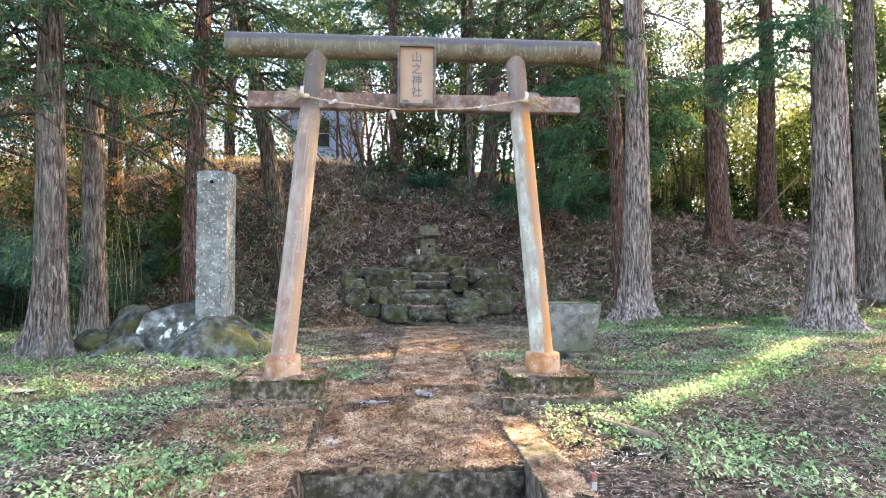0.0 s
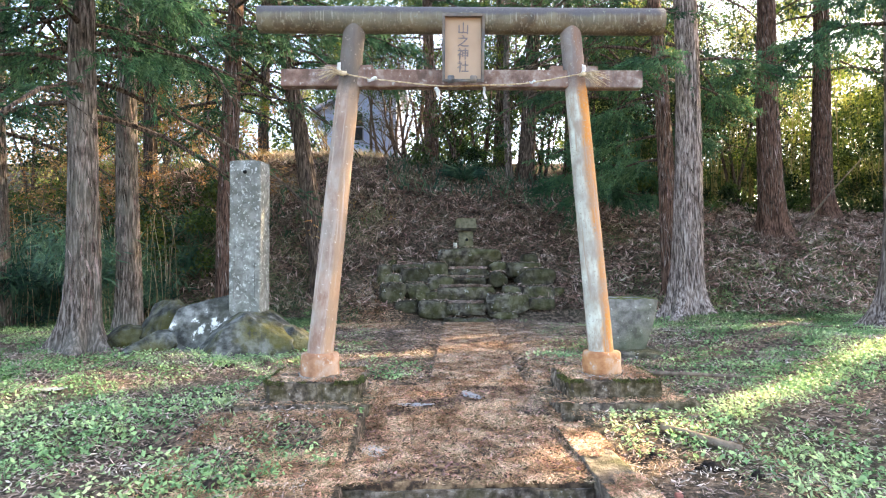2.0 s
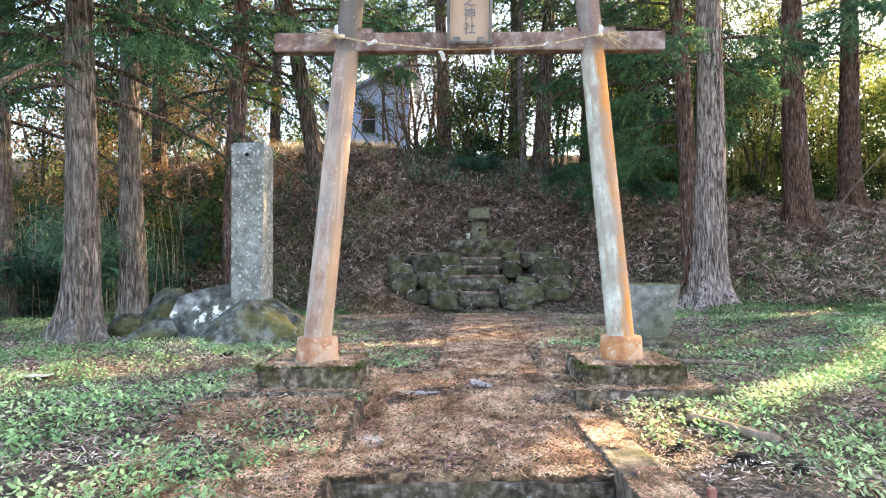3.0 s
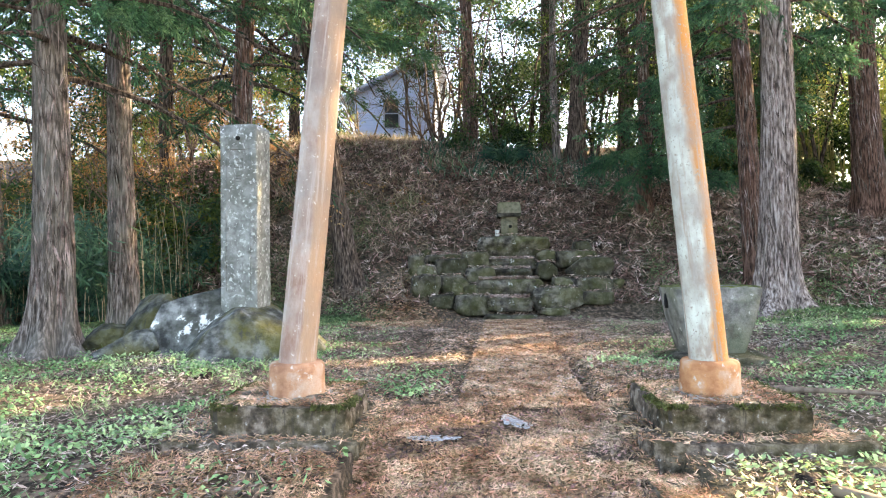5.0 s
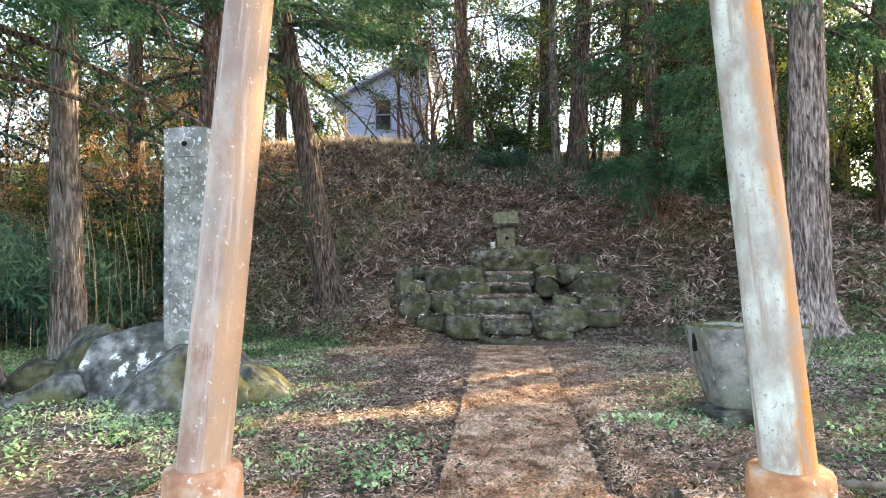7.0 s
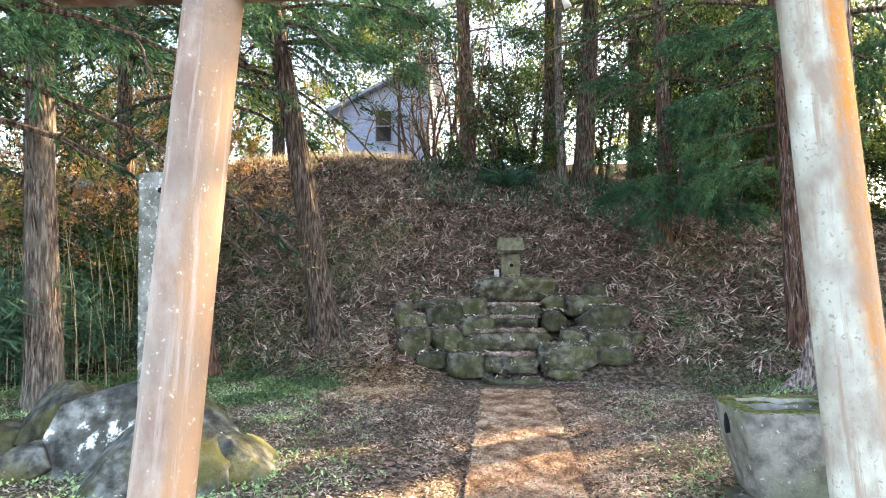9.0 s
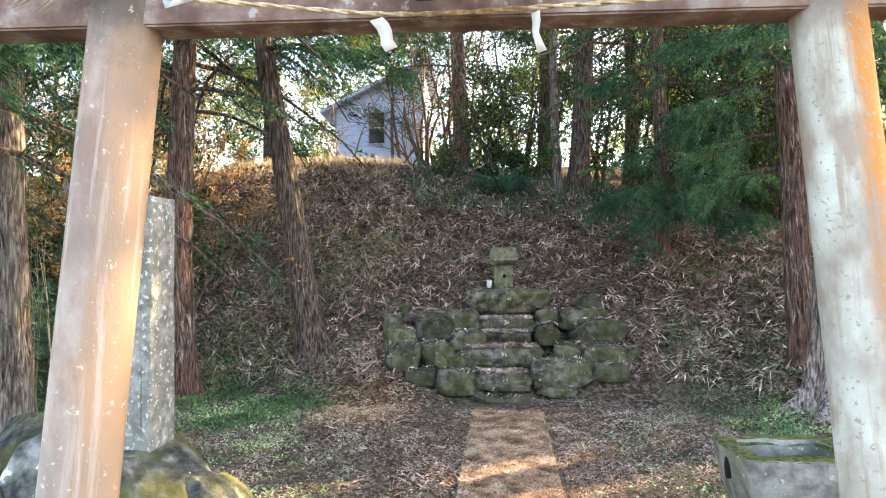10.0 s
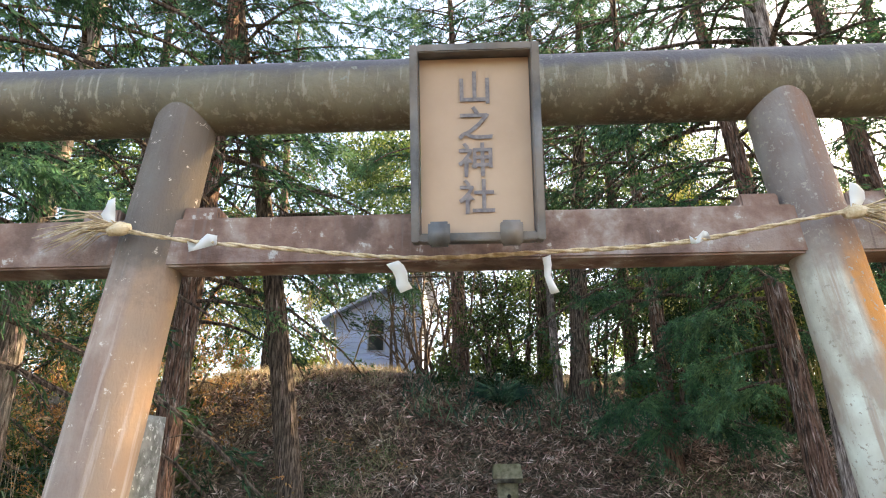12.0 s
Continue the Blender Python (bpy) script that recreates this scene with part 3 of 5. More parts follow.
for z, s in ((1.64, 0.055), (1.47, 0.04)):
    bm = bmesh.new()
    for a, b, c, d in ((-s, s, z + s - .012, z + s), (-s, s, z - s, z - s + .012), (-s, -s + .012, z - s, z + s), (s - .012, s, z - s, z + s), (-s, s, z - .006, z + .006)):
        box(bm, a, b, -0.176, -0.160, c, d, bevel=0.002)
    part("carved_sign", bm, "stele", stele, "worn carved sign")

for at, size, seed, sq, tilt, material, flats, label in (
    ((-2.70, 3.02, 0.20), (1.55, 1.35, 1.02), 1, 0.7, 0, "boulder", (((-0.74, -0.30, 0.6), 0.42), ((0.12, -0.9, 0.42), 0.52), ((0.62, -0.2, 0.75), 0.56), ((0, 0, 1), 0.66)), "big dark grey wedge-shaped boulder with yellow moss under the stele"),
    ((-3.44, 3.34, 0.26), (1.12, 1.0, 1.25), 21, 0.75, 0, "boulder_white", (((-0.85, -0.2, 0.45), 0.52), ((0.05, -0.85, 0.5), 0.50), ((-0.25, 0, 1), 0.58)), "grey boulder splashed with white lichen on its top"),
    ((-2.03, 3.05, 0.14), (0.72, 0.75, 0.62), 3, 0.6, 0, "boulder", (((0.7, -0.2, 0.7), 0.44), ((0, -0.9, 0.4), 0.50)), "low boulder with pale lichen sloping to the grass"),
    ((-3.83, 2.82, 0.19), (0.72, 0.26, 0.34), 4, 0.75, -34, "boulder", (((0.1, -0.8, 0.5), 0.45),), "leaning slab of grey stone"),
    ((-4.55, 3.62, 0.16), (0.66, 0.55, 0.50), 5, 0.4, 0, "boulder", (), "dark rounded stone beside a boulder"),
    ((-4.05, 3.72, 0.34), (0.66, 0.60, 0.84), 6, 0.55, 6, "boulder", (((-0.6, -0.4, 0.7), 0.5),), "dark upright boulder with lichen"),
):
    bm = bmesh.new()
    rock(bm, (0, 0, 0), [k * 1.1 for k in size], seed, sq, 0.12, 5, 0.12 * seed % 0.5, 3, 0.12, (0.58, 0.80), flats)
    b = part("boulder", bm, material)
    b.location = at
    b.rotation_euler = (0, radians(tilt), 0)
    tagged(b, label, "boulder", group="boulders under the stele")

# ---- stone basin ----
basin = thing("stone_basin", "mossy square stone water basin on a flat base stone", "basin", (2.15, 2.57, 0.11))
bm = bmesh.new()
rings = []
for sx, sy, z in ((0.22, 0.18, 0.02), (0.28, 0.21, 0.08), (0.37, 0.26, 0.40), (0.42, 0.30, 0.68), (0.41, 0.29, 0.70), (0.30, 0.20, 0.70), (0.275, 0.18, 0.60), (0.22, 0.14, 0.22)):
    ring = []
    for k in range(48):
        w = 2 * math.pi * k / 48 + math.pi / 4
        c, s_ = math.cos(w), math.sin(w)
        kk = max(abs(c), abs(s_)) ** 0.82
        q = Vector((c / kk * sx, s_ / kk * sy, z))
        ring.append(bm.verts.new(q + noise.noise_vector(q * 7) * 0.012))
    rings.append(ring)
for r0, r1 in zip(rings, rings[1:]):
    for k in range(48):
        bm.faces.new((r0[k], r0[(k + 1) % 48], r1[(k + 1) % 48], r1[k]))
bm.faces.new(rings[0][::-1])
bm.faces.new(rings[-1])
part("bowl", bm, "basin", basin)
# dark glossy disc, added so that the bowl's cavity reads as shaded
bm = bmesh.new()
tube(bm, [(0, 0, 0.30), (0, 0, 0.32)], [0.15, 0.15], 24)
part("water", bm, "water", basin, "dark glossy disc added inside the bowl to darken it")
bm = bmesh.new()
rr = []
for sx, sy, z in ((0.416, 0.296, 0.690), (0.405, 0.285, 0.706), (0.305, 0.205, 0.706), (0.285, 0.19, 0.66)):
    ring = []
    for k in range(48):
        w = 2 * math.pi * k / 48 + math.pi / 4
        c, s_ = math.cos(w), math.sin(w)
        kk = max(abs(c), abs(s_)) ** 0.82
        q = Vector((c / kk * sx, s_ / kk * sy, z))
        ring.append(bm.verts.new(q + noise.noise_vector(q * 7) * 0.012 + Vector((0, 0, 0.008 * noise.noise(q * 12)))))
    rr.append(ring)
for r0, r1 in zip(rr, rr[1:]):
    for k in range(48):
        bm.faces.new((r0[k], r0[(k + 1) % 48], r1[(k + 1) % 48], r1[k]))
part("moss_rim", bm, "moss", basin, "green moss on the rim")
for z, r0 in ((0.56, 0.034),):
    bm = bmesh.new()
    tube(bm, [(-0.30 - 0.07 * z / 0.56, 0.02, z), (-0.425 + 0.12 * (0.68 - z), 0.02, z)], [r0, r0], 16)
    for v in bm.verts:
        v.co.z = z + (v.co.z - z) * 2.2
    part("lifting_hole", bm, "hole_shade", basin, "near-black oval plug, painted shade of a carved lifting hole")
bm = bmesh.new()
rock(bm, (0.10, -0.14, -0.02), (1.15, 0.80, 0.2), 4, 0.8, 0.1, 4, 0, 2)
part("base_stone", bm, "stone", basin, "flat base stone")

# ---- stone steps with a small shrine ----
STONES = (
    (0.27, 7.07, 0.10, 0.45, 0.13, 0), (0.72, 7.08, 0.10, 0.45, 0.12, 0), (1.27, 7.21, 0.20, 0.50, 0.14, 0), (-0.17, 7.23, 0.32, 0.61, 0.34, 0),
    (0.49, 7.31, 0.33, 0.81, 0.25, 1), (1.36, 7.33, 0.42, 0.86, 0.40, 0), (-0.72, 7.39, 0.38, 0.43, 0.24, 0), (-1.03, 7.55, 0.60, 0.52, 0.48, 0),
    (-0.50, 7.74, 0.67, 0.55, 0.35, 0), (-0.46, 7.68, 0.59, 0.20, 0.26, 0), (0.50, 7.72, 0.63, 1.23, 0.29, 1), (-0.22, 7.71, 0.57, 0.29, 0.20, 0),
    (2.08, 7.46, 0.42, 0.53, 0.22, 0), (1.53, 7.87, 0.69, 0.40, 0.20, 0), (2.03, 7.72, 0.63, 0.72, 0.28, 0), (2.52, 7.85, 0.66, 0.19, 0.17, 0),
    (-1.07, 8.05, 0.87, 0.41, 0.32, 0), (-0.57, 8.20, 0.99, 0.60, 0.34, 0), (-1.26, 8.08, 0.98, 0.32, 0.48, 0), (0.56, 8.12, 0.86, 0.82, 0.21, 1),
    (-0.02, 7.96, 0.82, 0.53, 0.33, 0), (1.25, 8.12, 0.92, 0.36, 0.31, 0), (2.08, 8.11, 0.95, 0.78, 0.39, 0), (-0.70, 8.46, 1.12, 0.81, 0.25, 0),
    (-0.12, 8.35, 1.10, 0.52, 0.36, 0), (0.59, 8.39, 1.05, 0.98, 0.21, 1), (1.84, 8.43, 1.13, 0.76, 0.30, 0), (1.30, 8.58, 1.19, 0.35, 0.23, 0),
    (2.07, 8.84, 1.37, 0.38, 0.23, 0), (-1.10, 8.70, 1.26, 0.19, 0.20, 0), (0.66, 8.80, 1.41, 1.47, 0.44, 2),
)
steps = thing("stone_steps", "rough stairs of mossy grey fieldstones set into the mound", "stone steps", (0.5, 7.5, 0.1))
for i, (x, y, z, w, h, tread) in enumerate(STONES):
    bm = bmesh.new()
    dep = 1.0 if tread else max(0.42, min(0.9, w * 0.9))
    rock(bm, (0, 0, 0), (w * (1.18 if tread else 1.30), dep, max(h * (1.16 if tread else 1.32), 0.15)), i + 11, 0.85 if tread == 1 else 0.6, 0.12, 4, (0.04 if tread else 0.16) * math.sin(i * 3), 0 if tread == 1 else 5, 0.05)
    s = part("stone", bm, "stone", steps)
    s.location = (x - 0.5, y - 7.5 + dep * 0.40, z - 0.1)
bm = bmesh.new()
rock(bm, (0, 0, 0), (2.6, 2.6, 1.15), 77, 0.5, 0.1, 4)
for v in bm.verts:
    v.co += Vector((0.1, 0.95, 0.20 + 0.45 * v.co.y))
part("earth_core", bm, "soil", steps, "earth packed behind the stones")
tx, ty, tz = [], [], []
for (x, y, z, w, h, tread) in STONES:
    k = int((700 if tread == 1 else 90) * w)
    tx.append(x + rng.uniform(-0.45, 0.45, k) * w)
    ty.append(y + rng.uniform(0.03, 0.35, k))
    tz.append(np.full(k, z + h * 0.5))
TREAD = np.concatenate(tx), np.concatenate(ty), np.concatenate(tz)

shrine = thing("stone_shrine", "small weathered stone shrine on a slab above the steps", "shrine", (0.62, 9.55, 1.66))
bm = bmesh.new()
box(bm, -0.17, 0.17, -0.16, 0.16, -0.25, 0.41, bevel=0.012)
part("cella", bm, "shrine", shrine)
bm = bmesh.new()
tube(bm, [(0.015, -0.167, 0.185), (0.015, -0.150, 0.185)], [0.036, 0.036], 14)
part("opening", bm, "hole_shade", shrine, "near-black disc, painted shade of a small opening")
bm = bmesh.new()
r = bmesh.ops.create_cube(bm, size=1)
for v in r["verts"]:
    top = v.co.z > 0
    v.co = Vector((v.co.x * (0.46 if top else 0.51), v.co.y * (0.30 if top else 0.48), 0.70 if top else 0.46))
bmesh.ops.bevel(bm, geom=bm.edges[:], offset=0.015, segments=2, affect="EDGES")
part("roof", bm, "shrine", shrine, "mossy stone roof", smooth=False)
bm = bmesh.new()
box(bm, -0.245, 0.245, -0.25, 0.25, 0.39, 0.465, bevel=0.012)
part("eave", bm, "stone", shrine, smooth=False)
cup = thing("offering_cup", "small white ceramic cup beside the stone shrine", "cup", (0.36, 9.36, 1.64))
bm = bmesh.new()
tube(bm, [(0, 0, 0), (0, 0, 0.02), (0, 0, 0.1), (0, 0, 0.13)], [0.035, 0.045, 0.045, 0.05], 16)
part("cup_body", bm, "white", cup)

# ---- house on the mound ----
house = thing("house", "pale clad house behind the mound, skylight blue put into its colour", "house", (-1.5, 20, 5.2))
bm = bmesh.new()
x0, x1, y0, y1 = -3.2, -0.1, 0.0, 6.0
prof = [(x0, 0.0), (x1, 0.0), (x1, 3.95), (x0 + 1.6, 3.24), (x0, 2.45)]
f = [bm.verts.new((x, y0, z)) for x, z in prof]
b = [bm.verts.new((x, y1, z)) for x, z in prof]
bm.faces.new(f)
bm.faces.new(b[::-1])
for k in range(5):
    bm.faces.new((f[k], b[k], b[(k + 1) % 5], f[(k + 1) % 5]))
bmesh.ops.recalc_face_normals(bm, faces=bm.faces[:])
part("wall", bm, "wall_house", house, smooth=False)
for k in range(18):
    bm = bmesh.new()
    box(bm, x0 - 0.01, x1 + 0.01, -0.02, 0.0, 0.1 + k * 0.2, 0.115 + k * 0.2, bevel=0)
    if 0.115 + k * 0.2 < 2.5:
        part("cladding_joint", bm, "wall_house", house)
    else:
        bm.free()
bm = bmesh.new()
prof = [(x0 - 0.5, 2.22), (x0 + 1.6, 3.27), (x1 + 0.35, 4.13), (x1 + 0.35, 4.25), (x0 + 1.6, 3.39), (x0 - 0.5, 2.34)]
f = [bm.verts.new((x, -0.4, z)) for x, z in prof]
b = [bm.verts.new((x, 6.4, z)) for x, z in prof]
bm.faces.new(f)
bm.faces.new(b[::-1])
for k in range(6):
    bm.faces.new((f[k], b[k], b[(k + 1) % 6], f[(k + 1) % 6]))
bmesh.ops.recalc_face_normals(bm, faces=bm.faces[:])
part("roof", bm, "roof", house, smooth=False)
win = part("window", bmesh.new(), "roof", house, "dark narrow window")
win.location = (-1.75, 0, 1.75)
bm = bmesh.new()
for a, b_, c, d in ((-.32, -.27, -.6, .6), (.27, .32, -.6, .6), (-.27, .27, .55, .6), (-.27, .27, -.6, -.55), (-.27, .27, -.02, .02)):
    box(bm, a, b_, -0.07, 0.02, c, d, bevel=0.005)
part("window_frame", bm, "roof", win, smooth=False)
bm = bmesh.new()
box(bm, -.27, .27, -0.045, -0.03, -.55, .55, bevel=0)
part("pane", bm, "glass", win, smooth=False)


# ---- foliage ----
def leaves(centres, dirs, length, width, droop=0.0, jitter=0.9, fold=0.0):
    """Pointed leaves: each a kite with its own length, turn and droop."""
    n = len(centres)
    d = dirs + rng.normal(0, jitter, (n, 3))
    d[:, 2] -= droop
    d /= np.linalg.norm(d, axis=1, keepdims=True) + 1e-9
    s = np.cross(d, rng.normal(0, 1, (n, 3)))
    s /= np.linalg.norm(s, axis=1, keepdims=True) + 1e-9
    ln = (length * rng.uniform(0.6, 1.3, n))[:, None]
    wd = (width * rng.uniform(0.7, 1.3, n))[:, None]
    v = np.stack([centres, centres + d * ln * 0.45 + s * wd * 0.5, centres + d * ln, centres + d * ln * 0.45 - s * wd * 0.5], 1)
    if fold:
        v[:, 2, 2] -= (fold * ln[:, 0])
    return v.reshape(-1, 3), np.arange(4 * n).reshape(-1, 4)


def limb_set(seed, z0, z1, count, reach, fall, clumps, per, leaf_l, leaf_w, dead=0.0, droop=0.5):
    """Boughs round a stem from z0 to z1, and the sprays of leaves on them: (limbs mesh, leaf corners, leaf faces)."""
    r = random.Random(seed)
    bm = bmesh.new()
    pos, dr = [], []
    for i in range(count):
        u = (i + r.random()) / count
        z = z0 + (z1 - z0) * u
        az = i * 2.4 + r.uniform(-0.5, 0.5)
        ln = reach * (0.45 + 0.75 * r.random()) * (1.0 - 0.75 * u) ** 0.7
        rise = r.uniform(-0.15, 0.35)
        pts = []
        bend = r.uniform(-0.5, 0.5)
        for k in range(7):
            s = k / 6
            a = az + bend * s
            pts.append(Vector((math.cos(a) * ln * s, math.sin(a) * ln * s, z + ln * (rise * s - fall * s * s) + 0.05 * r.uniform(-1, 1) * s)))
        tube(bm, pts, [0.012 + 0.03 * ln / reach * (1 - k / 6.5) for k in range(7)], 5, caps=False)
        for k in range(2):
            q = pts[r.randint(2, 5)]
            e = q + Vector((r.uniform(-.5, .5), r.uniform(-.5, .5), r.uniform(-.35, .15))) * ln * 0.4
            tube(bm, [q, (q + e) / 2 + Vector((0, 0, 0.04)), e], [0.012, 0.008, 0.003], 4, caps=False)
        if r.random() < dead:
            continue
        for k in range(clumps):
            s = 0.25 + 0.75 * (k + r.random()) / clumps
            j = min(5, int(s * 6))
            q = pts[j].lerp(pts[j + 1], s * 6 - j)
            side = Vector((-math.sin(az), math.cos(az), 0)) * r.choice((-1, 1))
            main = (side * r.uniform(0.3, 1) + Vector((math.cos(az), math.sin(az), 0)) * r.uniform(0.2, 0.9) + Vector((0, 0, -droop * r.uniform(0.2, 1)))).normalized()
            span = 0.22 + 0.42 * r.random()
            t = np.sort(rng.random(per)) * span
            c = np.array(q)[None] + t[:, None] * np.array(main)[None] + rng.normal(0, 0.035, (per, 3)) * (0.5 + t[:, None] * 2.2)
            c[:, 2] -= 0.35 * t * t
            pos.append(c)
            dr.append(np.tile(np.array(main), (per, 1)))
    v, q = leaves(np.concatenate(pos), np.concatenate(dr), leaf_l, leaf_w, 0.25, 0.42)
    me = bpy.data.meshes.new("branchwork")
    bm.to_mesh(me)
    bm.free()
    return me, v, q


CROWNS = []
for seed, z0, z1, cnt, reach, fall, cl, per in ((1, 3.2, 15, 80, 3.0, 0.45, 10, 28), (2, 4.8, 16, 75, 2.7, 0.5, 10, 28), (3, 4.0, 15, 80, 3.2, 0.4, 10, 28), (4, 7.2, 16, 60, 3.0, 0.35, 10, 28)):
    me, v, q = limb_set(seed, z0, z1, cnt, reach, fall, cl, per, 0.12, 0.024, dead=0.1)
    me.materials.append(M["bark_dark"])
    CROWNS.append((me, sheet_mesh("crown", v, q, "cedar_leaf")))


def cedar(x, y, r, crown, spin, lean=(0, 0), material="bark", flare=1.9, height=17, seed=0, label="", name="cedar_tree", sink=0.1, z=None, scale=1.0, peel=1300):
    z = gz(x, y) if z is None else z
    e = thing(name, label or "tall cedar with fibrous grey-brown bark rising from the litter", "tree", (x, y, z), group="trees of the grove")
    bm = bmesh.new()
    hs = [-0.35, -0.1, 0.0, 0.06, 0.13, 0.22, 0.33, 0.46, 0.62, 0.8] + [0.8 + (height - 0.8) * (k / 30) ** 1.15 for k in range(1, 31)]
    seg = 64
    rings = []
    for i, h in enumerate(hs):
        hh = max(h, 0)
        core = r * (1 - 0.86 * hh / height) * (1 + 0.12 * math.exp(-hh / 1.2))
        cx = lean[0] * h + 0.05 * math.sin(h * 0.6 + seed) * min(1, hh)
        cy = lean[1] * h + 0.05 * math.cos(h * 0.5 + seed) * min(1, hh)
        ring = []
        for k in range(seg):
            w = 2 * math.pi * k / seg
            lobes = 0.5 + 0.5 * math.sin(5 * w + seed * 2.1 + 0.8 * math.sin(2 * w + seed))
            q = core * (1 + (flare - 1) * (0.75 * math.exp(-hh / 0.2) + 0.22 * math.exp(-hh / 0.6)) * (0.25 + 1.05 * lobes) * (1 if h >= 0 else 1.15))
            q *= 1 + 0.07 * noise.noise(Vector((math.cos(w) * 6, math.sin(w) * 6 + seed, h * 0.5))) + 0.10 * noise.noise(Vector((math.cos(w) * 14, math.sin(w) * 14, h * 0.8 + seed * 5)))
            ring.append(bm.verts.new((cx + q * math.cos(w), cy + q * math.sin(w), h - sink)))
        rings.append(ring)
    for r0, r1 in zip(rings, rings[1:]):
        for k in range(seg):
            bm.faces.new((r0[k], r0[(k + 1) % seg], r1[(k + 1) % seg], r1[k]))
    part("trunk", bm, material, e)
    if peel:
        n = peel
        h = rng.uniform(0.15, 1, n) ** 1.3 * 7.5
        w = rng.uniform(0, 2 * np.pi, n)
        rad = r * (1 - 0.86 * h / height) * (1 + 0.12 * np.exp(-h / 1.2)) * (1 + (flare - 1) * 0.75 * (0.75 * np.exp(-h / 0.2) + 0.22 * np.exp(-h / 0.6))) * 1.03
        cx = lean[0] * h + 0.05 * np.sin(h * 0.6 + seed) * np.minimum(1, h)
        cy = lean[1] * h + 0.05 * np.cos(h * 0.5 + seed) * np.minimum(1, h)
        ln, wd = rng.uniform(0.12, 0.55, n), rng.uniform(0.006, 0.022, n)
        def corner(dw, dh, out):
            a = w + dw / rad
            return np.stack([cx + np.cos(a) * (rad + out), cy + np.sin(a) * (rad + out), h + dh - sink], 1)
        tilt = rng.normal(0, 0.03, n)
        v = np.stack([corner(tilt, -ln / 2, rng.uniform(-0.004, 0.02, n)), corner(wd / 2, ln * 0.1, 0.004), corner(-tilt, ln / 2, 0.0), corner(-wd / 2, 0 * ln, 0.002)], 1)
        o = new("peeling_bark", sheet_mesh("peeling_bark", v.reshape(-1, 3), np.arange(4 * n).reshape(-1, 4), "bark_strip"))
        o.parent = e
    if crown is not None:
        lm, cm = CROWNS[crown]
        sh = Matrix(((1, 0, lean[0], 0), (0, 1, lean[1], 0), (0, 0, 1, 0), (0, 0, 0, 1)))
        for nm, me in (("branchwork", lm), ("crown", cm)):
            o = new(nm, me)
            o.parent = e
            o.matrix_parent_inverse = sh @ pose(0, 0, 0, 0, 0, spin) @ Matrix.Diagonal((scale, scale, 1, 1))
    return e


TREES = (
    # x, y, radius, crown, spin, lean, bark, flare, label
    (-5.0, 3.2, 0.20, 0, 20, (0.01, 0), "bark", 2.7, "tall cedar with pale fibrous bark and spreading roots"),
    (-5.35, 5.3, 0.19, 1, 80, (0.0, 0), "bark", 1.7, "straight cedar with grey-brown fibrous bark"),
    (-4.35, 7.4, 0.22, 2, 140, (0.01, 0.0), "bark_red", 1.7, "cedar with reddish peeling bark behind the stele"),
    (-5.55, 1.9, 0.17, 1, 200, (-0.01, 0), "bark", 2.1, "cedar with bark lit by the sun and flaring roots"),
    (-2.47, 8.2, 0.21, 1, 260, (-0.185, 0.0), "bark_dark", 1.6, "leaning dark-barked tree at the foot of the mound"),
    (4.5, 6.0, 0.27, 3, 10, (0.0, 0), "bark_pale", 2.3, "thick cedar with pinkish grey stringy bark and gnarled roots"),
    (6.75, 3.7, 0.30, 3, 300, (0.01, 0), "bark_pale", 2.3, "thick cedar with reddish shreds of bark and heavy roots"),
    (6.65, 0.5, 0.30, 3, 210, (0.0, 0), "bark", 3.0, "thick cedar with broad mossy roots at the edge of the grass"),
    (9.6, 6.3, 0.26, 3, 30, (0, 0), "bark", 1.6, "cedar with grey bark on the slope"),
    (8.35, 9.9, 0.29, 3, 70, (-0.02, 0), "bark_red", 2.0, "red-barked cedar on the slope with wide roots"),
    (11.2, 12.3, 0.28, 2, 170, (0, 0), "bark_red", 1.7, "red-barked cedar before the bamboo"),
    (4.66, 7.05, 0.17, 2, 110, (-0.06, 0), "bark_red", 1.4, "slender red-brown cedar leaning a little"),
    (3.68, 10.3, 0.14, 0, 200, (0, 0), "bark_red", 1.5, "young red-barked cedar hung with low green boughs"),
    (-0.2, 14.6, 0.21, 1, 250, (-0.01, 0), "bark_red", 1.7, "red-barked cedar on the crest of the mound"),
    (2.62, 13.2, 0.24, 2, 330, (0.08, 0), "bark_dark", 1.6, "dark tree leaning on the crest of the mound"),
    (2.14, 13.0, 0.10, 3, 20, (-0.01, 0), "bark", 1.3, "thin pale-barked young tree on the crest"),
    (-6.6, 18.5, 0.2, 0, 75, (0, 0), "bark_dark", 1.6, "dark cedar beyond the crest"),
    (2.2, 15.8, 0.2, 3, 185, (0, 0), "bark_dark", 1.6, "dark cedar beyond the crest"),
    (4.6, 15.8, 0.2, 3, 290, (0, 0), "bark_dark", 1.6, "dark cedar beyond the crest"),
    (-8.2, 6.2, 0.2, 0, 130, (0, 0), "bark", 1.8, "cedar among bamboo grass"),
    (-7.3, 10.5, 0.18, 2, 15, (0, 0), "bark_dark", 1.6, "dark cedar on the slope"),
)
GROVE = []
for i, (x, y, r, c, sp, ln, bk, fl, lab) in enumerate(TREES):
    GROVE.append(cedar(x, y, r, c, sp, ln, bk, fl, seed=i + 1, label=lab, peel=250 if bk == "bark_dark" else 1100))


def stuff(name, label, cat, mesh):
    return tagged(new(name, mesh), label, cat, kind="stuff")


